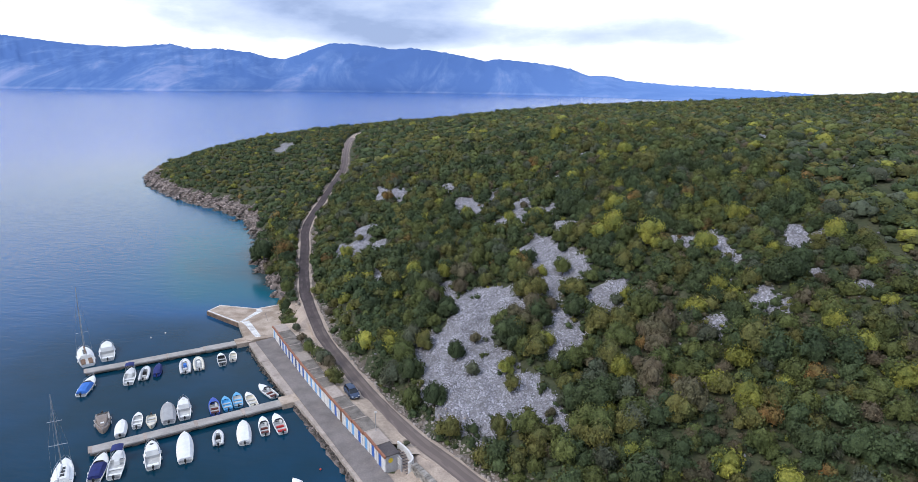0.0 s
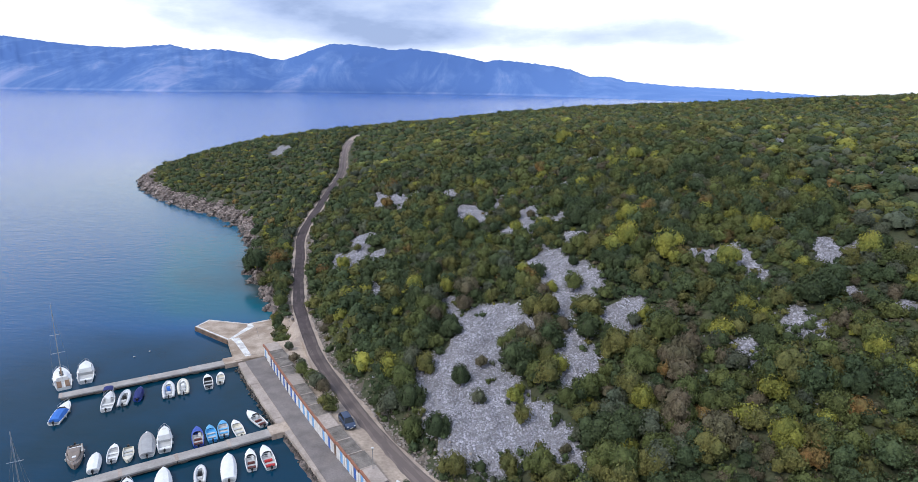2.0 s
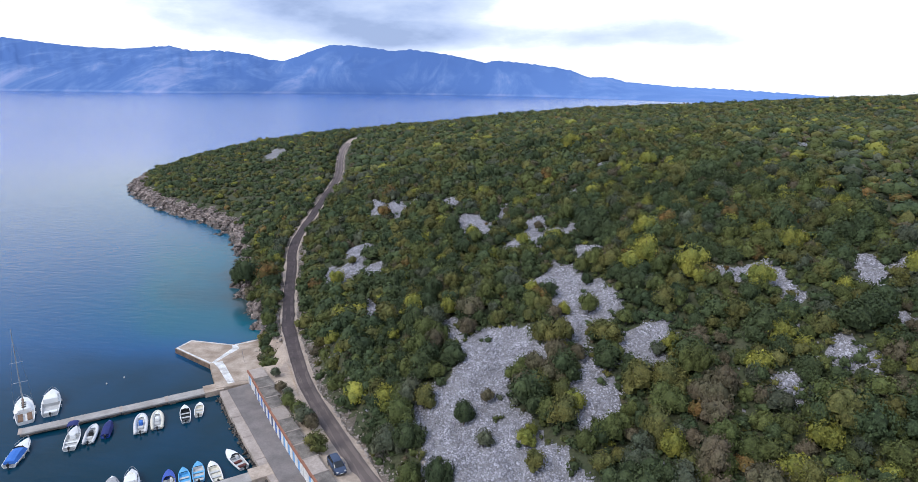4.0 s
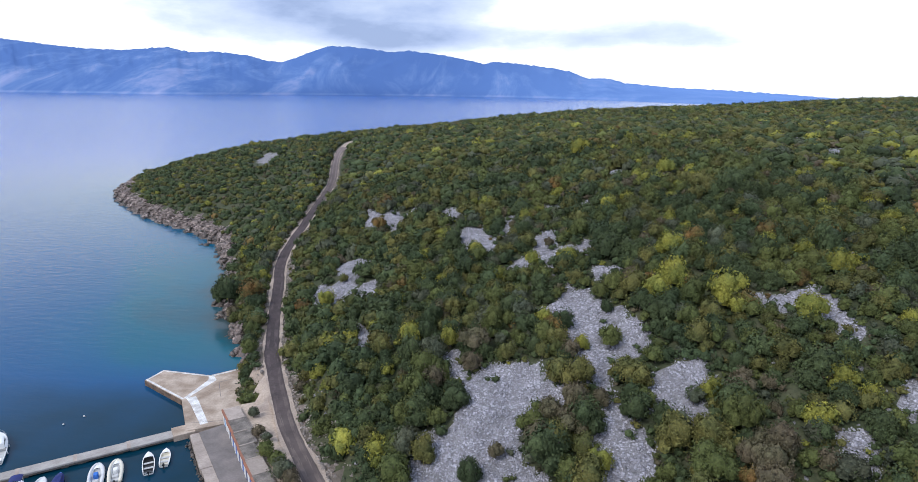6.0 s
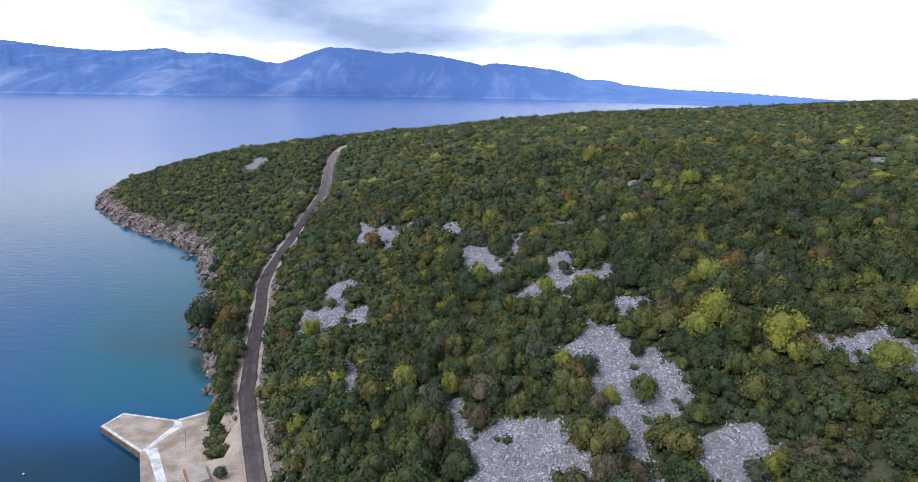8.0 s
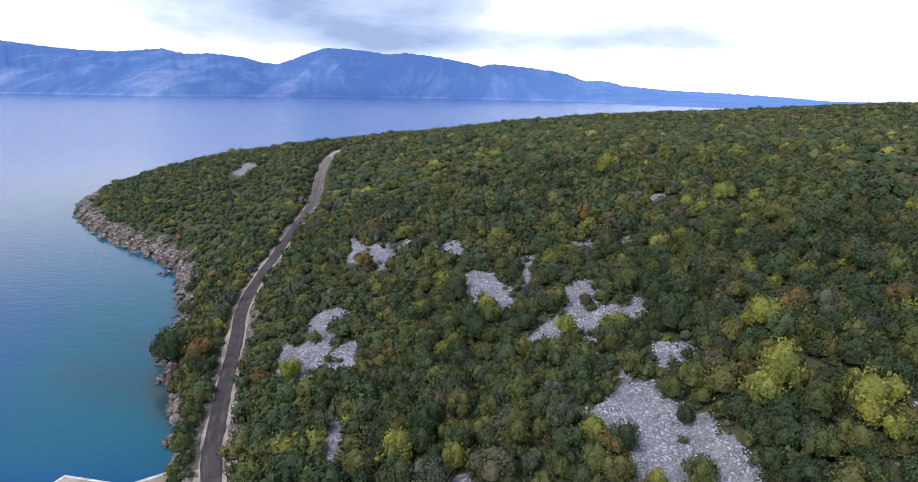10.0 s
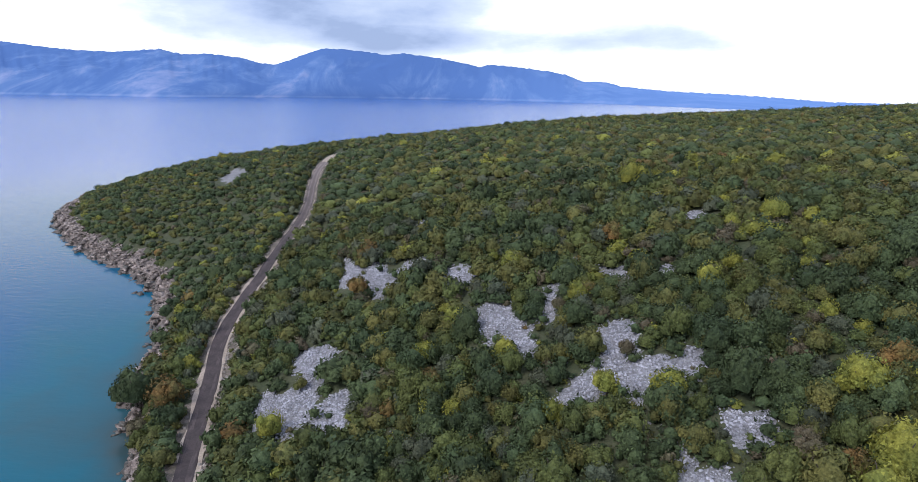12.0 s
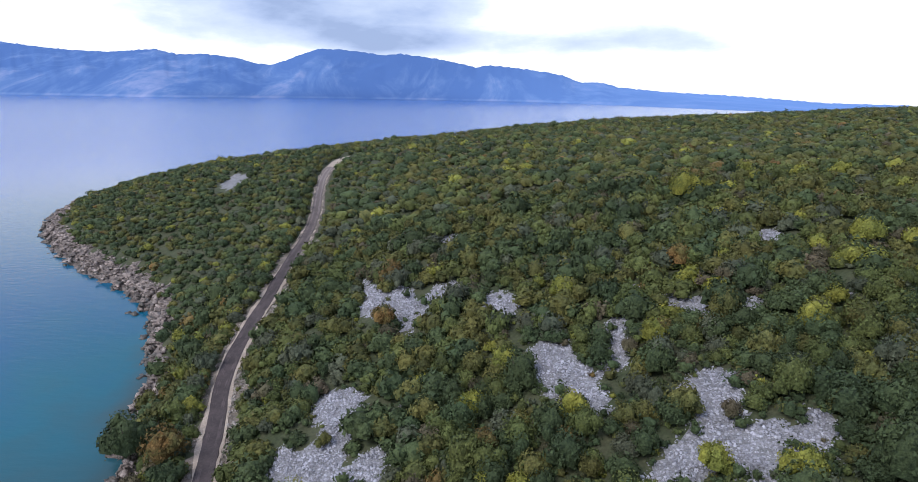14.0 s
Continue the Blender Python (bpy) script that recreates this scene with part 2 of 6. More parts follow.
def rod(bm, a, b, r, sides=6, r2=None):
    a, b = Vector(a), Vector(b)
    turn = (b - a).to_track_quat("Z", "Y").to_matrix()
    rings = []
    for p, rr in ((a, r), (b, r if r2 is None else r2)):
        rings.append([bm.verts.new(p + turn @ Vector((rr * math.cos(2 * math.pi * i / sides), rr * math.sin(2 * math.pi * i / sides), 0))) for i in range(sides)])
    for i in range(sides):
        bm.faces.new((rings[0][i], rings[0][(i + 1) % sides], rings[1][(i + 1) % sides], rings[1][i]))
    bm.faces.new(rings[1])
    bm.faces.new(rings[0][::-1])
    return bm


# ---- the lie of the land ----
COAST = np.array([(60, -60), (20, 5), (-10.4, 51.4), (-22.7, 68), (-36.5, 87), (-38.5, 98), (-38.5, 107), (-41.5, 115), (-47, 123), (-50.5, 130),
                  (-56, 138), (-60, 150), (-63, 158), (-69, 169), (-74.5, 179), (-78.5, 187), (-87, 196), (-95, 204), (-112, 216), (-130, 232),
                  (-151, 254), (-167, 281), (-176, 305), (-166, 335), (-135, 375), (-90, 420), (0, 470), (150, 520), (420, 560), (900, 600)], dtype=float)
LAND = np.vstack([COAST, [(900, -60)]])
ROAD = np.array([(72, -55), (48, -10), (26, 22), (10.9, 42.1), (1.7, 52.7), (-3.8, 58.6), (-9.3, 65.7), (-13.3, 71.4), (-17.7, 78.1), (-22.0, 84.9), (-25.5, 91.0), (-31.1, 103.0), (-33.4, 108.3), (-38.2, 123), (-42.3, 137), (-44.6, 144.5), (-46.0, 152), (-46.9, 162), (-47.5, 172), (-48.3, 181), (-49.1, 191), (-50.0, 203), (-51.6, 215), (-54.1, 228), (-57.5, 243), (-61.0, 262), (-61.9, 280), (-60.2, 294), (-55, 304), (-46, 310), (-36, 313)], dtype=float)
ROAD_Z = ([-60, 40, 55, 68, 84, 95, 110, 128, 137, 153, 177, 193, 220, 243, 285, 330], [2.6, 2.2, 2.2, 2.2, 2.3, 2.9, 3.8, 4.6, 5.5, 8.2, 11.3, 13, 15.5, 18, 22.5, 24])
APRON = [(-42.3, 105.02), (-38.5, 108.0), (-36.6, 105.2), (-34.4, 101.4), (-31.6, 95.4), (-30.6, 93.6), (-33.6, 91.3), (-38.1, 89.0), (-42.92, 97.08), (-41.22, 103.4)]
QUAY_U = np.array([0.586, -0.81])  # along the quay, towards its landward end
QUAY_N = np.array([0.81, 0.586])   # from the sea to the land


def seg_dist(px, py, line):
    """Distance to a polyline and the side that is left or right of it."""
    best = np.full(px.shape, 1e9)
    for (ax, ay), (bx, by) in zip(line[:-1], line[1:]):
        dx, dy = bx - ax, by - ay
        t = np.clip(((px - ax) * dx + (py - ay) * dy) / (dx * dx + dy * dy), 0, 1)
        best = np.minimum(best, np.hypot(px - ax - t * dx, py - ay - t * dy))
    return best


def in_poly(px, py, poly):
    inside = np.zeros(px.shape, dtype=bool)
    k = len(poly)
    for i in range(k):
        (ax, ay), (bx, by) = poly[i], poly[(i + 1) % k]
        if ay == by:
            continue
        cross = ((ay > py) != (by > py)) & (px < (bx - ax) * (py - ay) / (by - ay) + ax)
        inside ^= cross
    return inside


def smooth_line(pts, step=2.0):
    """A Catmull-Rom curve through the points."""
    out = []
    p = np.vstack([2 * pts[0] - pts[1], pts, 2 * pts[-1] - pts[-2]])
    for i in range(1, len(p) - 2):
        k = max(2, int(np.linalg.norm(p[i + 1] - p[i]) / step))
        for t in np.arange(k) / k:
            out.append(0.5 * (2 * p[i] + (p[i + 1] - p[i - 1]) * t + (2 * p[i - 1] - 5 * p[i] + 4 * p[i + 1] - p[i + 2]) * t**2 + (3 * p[i] - p[i - 1] - 3 * p[i + 1] + p[i + 2]) * t**3))
    return np.array(out + [pts[-1]])


ROAD_LINE = smooth_line(ROAD, 1.2)


def wobble(px, py, size, seed):
    """Smooth noise between -1 and 1 made of a few waves."""
    rng = np.random.RandomState(seed)
    out = 0
    for k in range(7):
        a, f, ph = rng.uniform(0, 6.283), rng.uniform(0.6, 1.9) / size, rng.uniform(0, 6.283)
        out = out + np.sin((px * math.cos(a) + py * math.sin(a)) * f * 2 * math.pi + ph)
    return out / 4.2


def road_z(y):
    return np.interp(y, *ROAD_Z)


def sstep(a, b, v):
    t = np.clip((v - a) / (b - a), 0, 1)
    return t * t * (3 - 2 * t)


def land(px, py):
    """Height of the natural ground and signed distance from the shore (inland positive)."""
    px, py = np.asarray(px, dtype=float), np.asarray(py, dtype=float)
    d = seg_dist(px, py, COAST) * np.where(in_poly(px, py, LAND), 1, -1)
    d = d + sstep(106, 116, py) * np.exp(-(d / 9) ** 2) * (1.5 * wobble(px, py, 8, 61) + 0.8 * wobble(px, py, 3.2, 62))
    x, y = np.clip(px / 100, -1.75, 2.3), np.clip((py - 150) / 100, -1.05, 2.3)
    H = HILL[0] + HILL[1] * x + HILL[2] * y + HILL[3] * x * y + HILL[4] * x * x + HILL[5] * y * y + HILL[6] * x**3 + HILL[7] * y**3 + HILL[8] * x * x * y + HILL[9] * x * y * y
    dd = np.maximum(d, 0)
    cap = np.interp(px, [-100, -60, -40, 22, 56, 89, 119, 149, 178, 206, 260, 900], [26, 26, 27, 34, 36, 37, 38, 39, 40.5, 42.5, 44.5, 46]) - 0.03 * np.maximum(0, py - 350)
    z = 0.8 * sstep(0, 2.5, d) + (1 - np.exp(-dd / 40)) * np.maximum(H, 4)
    z = np.where(z > cap - 6, cap - 6 + 6 * np.tanh((z - cap + 6) / 6), z)
    z = z + sstep(3, 20, d) * (0.55 * wobble(px, py, 19, 3) + 0.3 * wobble(px, py, 7, 4))
    return np.where(d < 0, np.maximum(-9, d * 0.22 - 0.15 + 0.5 * np.minimum(0, d / 6) * (wobble(px, py, 9, 5) > 0.4)), z), d


HILL = (29.34, 11.47, 9.01, -9.56, -4.86, -11.23, 0.24, 3.53, 2.55, 3.36)


def ground_z(px, py):
    """Finished ground: natural land with the cutting of the road and the platform of the quay."""
    z, d = land(px, py)
    r = seg_dist(px, py, ROAD_LINE)
    rz = road_z(py)
    z = np.where(d > 0, z + (rz - 0.12 - z) * (1 - sstep(2.3, 6.0, r)), z)
    # platform behind the quay wall, up to the gravel beside the road
    q = (px + 33.9) * QUAY_N[0] + (py - 91.1) * QUAY_N[1]
    s = (px + 33.9) * QUAY_U[0] + (py - 91.1) * QUAY_U[1]
    on = (d > 0) & (q < 12) & (s > -16) & (py < 110)
    z = np.where(on & (q < 1.9) & (s < 46), np.minimum(z, 0.45), z)
    ramp_end = 0.78 + 1.4 * sstep(1.6, 3.6, q)
    z = np.where(on & (s >= 46) & (q < 6.6), ramp_end, z)
    z = np.where(on & (q >= 1.9) & (s > 2) & (s < 46), np.where(q < 7.0, np.minimum(z, 2.2), z), z)
    slab = np.array(APRON)
    under = in_poly(px, py, slab) | (seg_dist(px, py, np.vstack([slab, slab[:1]])) < 0.9)
    z = np.where(under, np.minimum(z, 0.6), z)
    return z, d, r, q, s


# bare scree patches: their outlines in plan
SCREE = []
# the large scree: upper arm
SCREE.append([(8.4, 98.6), (10.5, 98.8), (12.4, 100.6), (12.7, 103.6), (13.1, 103.1), (13.3, 100.7), (15.5, 100.7), (15.6, 100.1), (16.0, 98.5), (17.0, 96.8), (17.5, 95.8), (18.9, 95.1), (19.6, 93.9), (20.3, 92.1), (20.4, 90.7), (12.3, 92.5), (12.1, 93.4), (11.9, 94.4), (10.9, 95.6), (9.7, 97.0)])
SCREE.append([(9.3, 97.6), (11.3, 100.0), (15.9, 98.7), (16.7, 95.0), (19.5, 93.6), (20.5, 90.6), (21.1, 88.8), (20.5, 87.7), (18.3, 87.3), (17.2, 86.3), (16.1, 86.1), (15.3, 82.8), (15.6, 79.7), (16.3, 78.4), (17.1, 76.3), (18.1, 74.1), (12.6, 75.0), (13.2, 76.9), (14.6, 77.3), (15.1, 79.6), (14.4, 82.9), (12.7, 83.8), (12.4, 85.9), (12.5, 91.8), (11.9, 95.7)])
SCREE.append([(14.8, 79.8), (16.1, 80.3), (15.9, 77.1), (16.4, 75.6), (17.7, 75.6), (17.9, 72.6), (17.2, 69.9), (16.0, 69.2), (14.8, 68.1), (13.3, 70.0), (13.3, 73.6), (14.1, 76.3), (14.8, 78.0)])
SCREE.append([(18.9, 82.1), (20.3, 83.1), (22.0, 82.9), (23.0, 83.6), (24.8, 83.7), (25.9, 82.7), (25.6, 81.0), (24.2, 79.1), (24.2, 77.3), (24.2, 75.9), (21.7, 75.3), (21.4, 76.7), (20.4, 78.9), (18.9, 79.5), (18.6, 80.7)])
# its lower lobe
lobe = [(-0.7, 82.9), (-1.4, 86.7), (0.4, 88.2), (2.1, 90.1), (4.9, 89.7), (7.6, 88.3), (8.8, 84.4), (10.5, 82.8), (10.6, 81.1), (8.3, 82.0), (6.7, 81.5), (5.0, 77.8), (5.4, 74.0), (7.4, 72.4), (8.7, 68.3), (8.8, 66.2), (10.1, 67.1), (11.1, 66.6), (11.5, 64.7), (11.9, 63.2), (13.3, 62.6), (13.5, 60.3), (14.1, 58.9)]
SCREE.append(lobe + [(14.4, 57.2), (13.6, 56.5), (12.5, 58.4), (11.6, 59.2), (9.9, 57.7), (8.1, 59.0), (6.8, 57.4), (5.2, 56.4), (4.2, 57.0), (3.7, 59.0), (0.5, 60.3), (-0.2, 62.5), (-1.7, 66.0), (-3.7, 67.0), (-4.8, 72.6), (-6.0, 75.5), (-7.0, 80.1), (-5.3, 81.2), (-2.5, 79.3), (-1.8, 80.9)])
SCREE.append([(-4.3, 93.7), (-2.9, 94.8), (-1.4, 89.9), (-0.4, 86.1), (-1.3, 86.2), (-2.9, 89.6)])
SCREE.append([(-3.3, 61.0), (-2.8, 62.6), (-0.5, 62.4), (0.3, 61.1), (-0.7, 59.6), (-2.9, 59.1)])
# stripes to the east
SCREE.append([(32.8, 94.6), (36.4, 92.1), (40.3, 93.2), (42.0, 93.6), (42.5, 90.2), (41.7, 86.5), (42.7, 84.4), (41.0, 83.4), (40.2, 85.0), (39.9, 88.0), (38.1, 89.1), (35.2, 90.9)])
SCREE.append([(51.2, 88.8), (53.0, 91.1), (54.4, 90.3), (53.7, 87.0), (50.8, 83.5), (49.9, 84.9)])
SCREE.append([(55.4, 87.7), (58.2, 88.8), (57.0, 85.9), (55.2, 85.5)])
SCREE.append([(53.0, 75.4), (54.2, 73.7), (56.0, 72.5), (55.2, 71.0), (53.6, 72.5), (52.4, 73.7)])
SCREE.append([(41.6, 75.2), (43.3, 75.5), (44.2, 73.2), (42.5, 71.7), (40.8, 71.9)])
SCREE.append([(44.1, 72.1), (44.8, 71.8), (44.3, 69.9), (43.6, 70.4)])
SCREE.append([(34.2, 70.6), (36.1, 71.4), (36.3, 69.7), (34.5, 66.7), (33.6, 68.0)])
SCREE.append([(50.1, 78.2), (51.6, 78.1), (51.3, 76.8), (49.6, 76.7)])
# patch above the road
SCREE.append([(-28.9, 134.6), (-28.2, 136.4), (-25.5, 136.0), (-23.5, 134.3), (-22.8, 131.9), (-23.9, 130.6), (-23.6, 128.9), (-24.0, 127.7), (-23.0, 126.0), (-23.9, 125.6), (-22.7, 122.8), (-21.0, 120.7), (-19.9, 118.4), (-26.5, 120.7), (-27.9, 122.8), (-29.9, 123.9), (-31.3, 124.8), (-32.2, 127.3), (-30.9, 128.6), (-29.1, 126.7), (-27.3, 127.3), (-25.9, 127.8), (-27.2, 131.3)])
SCREE.append([(-21.9, 123.9), (-20.5, 124.7), (-19.2, 125.2), (-18.9, 122.6), (-19.5, 120.7), (-17.8, 117.9), (-19.4, 118.1), (-21.0, 121.6)])
SCREE.append([(-19.5, 107.5), (-18.7, 109.0), (-16.5, 103.5), (-15.7, 98.1), (-17.2, 100.6)])
# small patches higher up
SCREE.append([(-27.5, 154.6), (-28.4, 163.1), (-25.8, 158.6), (-23.7, 153.3), (-24.6, 150.2)])
SCREE.append([(-23.9, 154.5), (-21.3, 157.5), (-19.2, 152.1), (-18.3, 148.6), (-19.0, 144.8), (-21.0, 148.9), (-22.3, 151.6)])
SCREE.append([(-18.2, 151.4), (-16.3, 155.4), (-12.9, 154.2), (-12.6, 152.2), (-15.1, 151.9), (-17.0, 149.1)])
SCREE.append([(-9.6, 148.9), (-7.0, 148.1), (-5.3, 145.7), (-5.7, 142.4), (-7.8, 143.4), (-9.0, 146.1)])
SCREE.append([(-5.7, 131.6), (-4.3, 132.3), (-2.3, 133.2), (-0.5, 133.0), (0.2, 130.5), (1.0, 128.4), (1.7, 126.6), (2.1, 123.2), (1.1, 121.8), (0.3, 123.0), (-0.9, 125.1), (-2.4, 126.0), (-3.5, 128.2), (-4.7, 129.6)])
SCREE.append([(2.5, 128.4), (4.4, 132.6), (4.8, 136.0), (6.2, 137.1), (6.3, 134.4), (5.2, 130.9), (4.8, 128.5), (3.6, 128.5)])
SCREE.append([(11.5, 140.6), (12.9, 138.7), (15.1, 137.7), (15.5, 135.3), (13.7, 135.2), (12.6, 136.6)])
SCREE.append([(7.9, 143.3), (9.5, 142.6), (9.4, 140.8), (7.8, 141.9)])
SCREE.append([(18.5, 134.3), (19.8, 133.6), (19.8, 132.7), (18.5, 133.2)])
SCREE.append([(-9.8, 148.1), (-7.4, 148.2), (-5.7, 143.5), (-8.0, 143.0)])
# the forked patch
SCREE.append([(8.7, 122.3), (10.1, 123.5), (12.9, 123.8), (13.5, 122.8), (12.3, 119.8), (12.0, 117.3), (12.4, 116.1), (13.3, 115.6), (15.2, 114.3), (15.9, 115.1), (17.5, 115.6), (17.5, 113.7), (16.9, 112.9), (15.1, 112.0), (14.8, 113.3), (13.1, 113.0), (12.1, 111.7), (10.6, 110.8), (10.0, 111.8), (10.3, 113.5), (8.7, 114.2), (7.4, 113.8), (6.9, 112.5), (5.9, 112.0), (4.8, 112.1), (3.9, 113.1), (5.0, 114.3), (6.1, 115.3), (7.3, 116.3), (8.4, 116.7), (8.7, 119.3)])
SCREE.append([(17.2, 105.5), (18.3, 106.1), (18.7, 104.6), (17.9, 103.3), (17.0, 103.4)])
SCREE.append([(17.1, 106.7), (18.3, 106.2), (19.5, 105.7), (19.9, 104.7), (19.1, 103.8), (17.1, 104.1), (17.0, 105.2)])
SCREE.append([(-94.4, 260.9), (-94.9, 275.6), (-85.9, 263.5), (-84.8, 256.8), (-87.6, 250.9)])
SCREE.append([(27.2, 152.5), (29.6, 151.8), (28.8, 150.1), (26.9, 150.2)])
SCREE.append([(-17.5, 174.2), (-14.4, 173.9), (-13.8, 171.2), (-16.2, 170.2)])
SCREE.append([(70.4, 152.2), (77.2, 158.0), (73.2, 149.8), (69.4, 148.6)])


def scree_inside(px, py):
    """Metres inside the nearest outline (negative outside, no lower than -6)."""
    px, py = np.asarray(px, dtype=float), np.asarray(py, dtype=float)
    best = np.full(px.shape, -6.0)
    for poly in SCREE:
        p = np.array(poly)
        (x0, y0), (x1, y1) = p.min(axis=0) - 6, p.max(axis=0) + 6
        near = np.nonzero((px > x0) & (px < x1) & (py > y0) & (py < y1))[0]
        if len(near):
            a, b = px[near], py[near]
            e = seg_dist(a, b, np.vstack([p, p[:1]])) * np.where(in_poly(a, b, p), 1, -1)
            best[near] = np.maximum(best[near], e)
    return best


def ragged(px, py):
    return 0.26 * wobble(px, py, 3.4, 8) + 0.22 * wobble(px, py, 1.5, 9)


def scree_amount(px, py):
    """Above 0 on the stones; they run on for a step under the bushes downhill."""
    return np.maximum(scree_inside(px, py), scree_inside(px, py + 1.0)) + ragged(px, py)


def scree_room(px, py, reach):
    """Above 0 where a bush of that reach would cover open stones uphill of it."""
    k = np.interp(py, [60, 100, 160, 260], [0.6, 1.0, 1.7, 2.6]) * reach
    return np.maximum(np.maximum(scree_inside(px, py), scree_inside(px, py + 0.5 * k) - 0.1), scree_inside(px, py + k) - 0.35) + ragged(px, py)


# ---- ground ----
def ground_sheet():
    xs = np.concatenate([np.arange(-230, -112, 3.0), np.arange(-112, 72, 1.25), np.arange(72, 250, 2.6), np.arange(250, 920, 26)])
    ys = np.concatenate([np.arange(-60, 36, 2.0), np.arange(36, 200, 1.25), np.arange(200, 420, 2.6), np.arange(420, 700, 20)])
    gx, gy = np.meshgrid(xs, ys)
    z, d, r, q, s = ground_z(gx.ravel(), gy.ravel())
    sc = scree_amount(gx.ravel(), gy.ravel())
    w, h = len(xs), len(ys)
    verts = np.column_stack([gx.ravel(), gy.ravel(), z])
    i = (np.arange(h - 1)[:, None] * w + np.arange(w - 1)).ravel()
    tris = np.vstack([np.column_stack([i, i + 1, i + w + 1]), np.column_stack([i, i + w + 1, i + w])])
    mid = verts[tris].mean(axis=1)
    dm, sm = d[tris].mean(axis=1), sc[tris].mean(axis=1)
    rm = r[tris].mean(axis=1)
    rocky = shore_width(mid[:, 0], mid[:, 1])
    qm, sl = q[tris].mean(axis=1), s[tris].mean(axis=1)
    sandy = (sl > 46.5) & (qm > -2) & (qm < 6) & (mid[:, 1] < 75) & (sl < 62)
    bank = (rm < 2.5 + wobble(mid[:, 0], mid[:, 1], 6, 81)) & (mid[:, 1] < 200)
    landing = (sl > -13) & (sl < 4) & (qm > 0.3) & (qm < 8) & (mid[:, 1] < 112)
    idx = np.where(sandy | landing, 3, np.where(dm < rocky, 2, np.where(bank, 4, np.where((sm > -0.3) & (rm > 4), 1, 0))))
    me = tri_mesh("ground", verts, tris, [M_SOIL, M_SCREE, M_SHORE, M_VERGE, M_DUST], idx)
    me.polygons.foreach_set("use_smooth", np.ones(len(me.polygons), dtype=bool))
    ob = new("ground", me)
    tagged(ob, "stony brown hillside soil falling to a rocky shore", "ground", kind="structure")
    return ob


def shore_width(px, py):
    """Width of the bare rock along the shore: broad at the point, narrow in the bay."""
    return np.interp(py, [100, 125, 150, 170, 190, 215, 240, 285, 320], [1.5, 1.8, 2.4, 3.2, 4.6, 5.2, 5.4, 7.0, 5.5]) + 1.4 * wobble(px, py, 9, 12)


ground = ground_sheet()


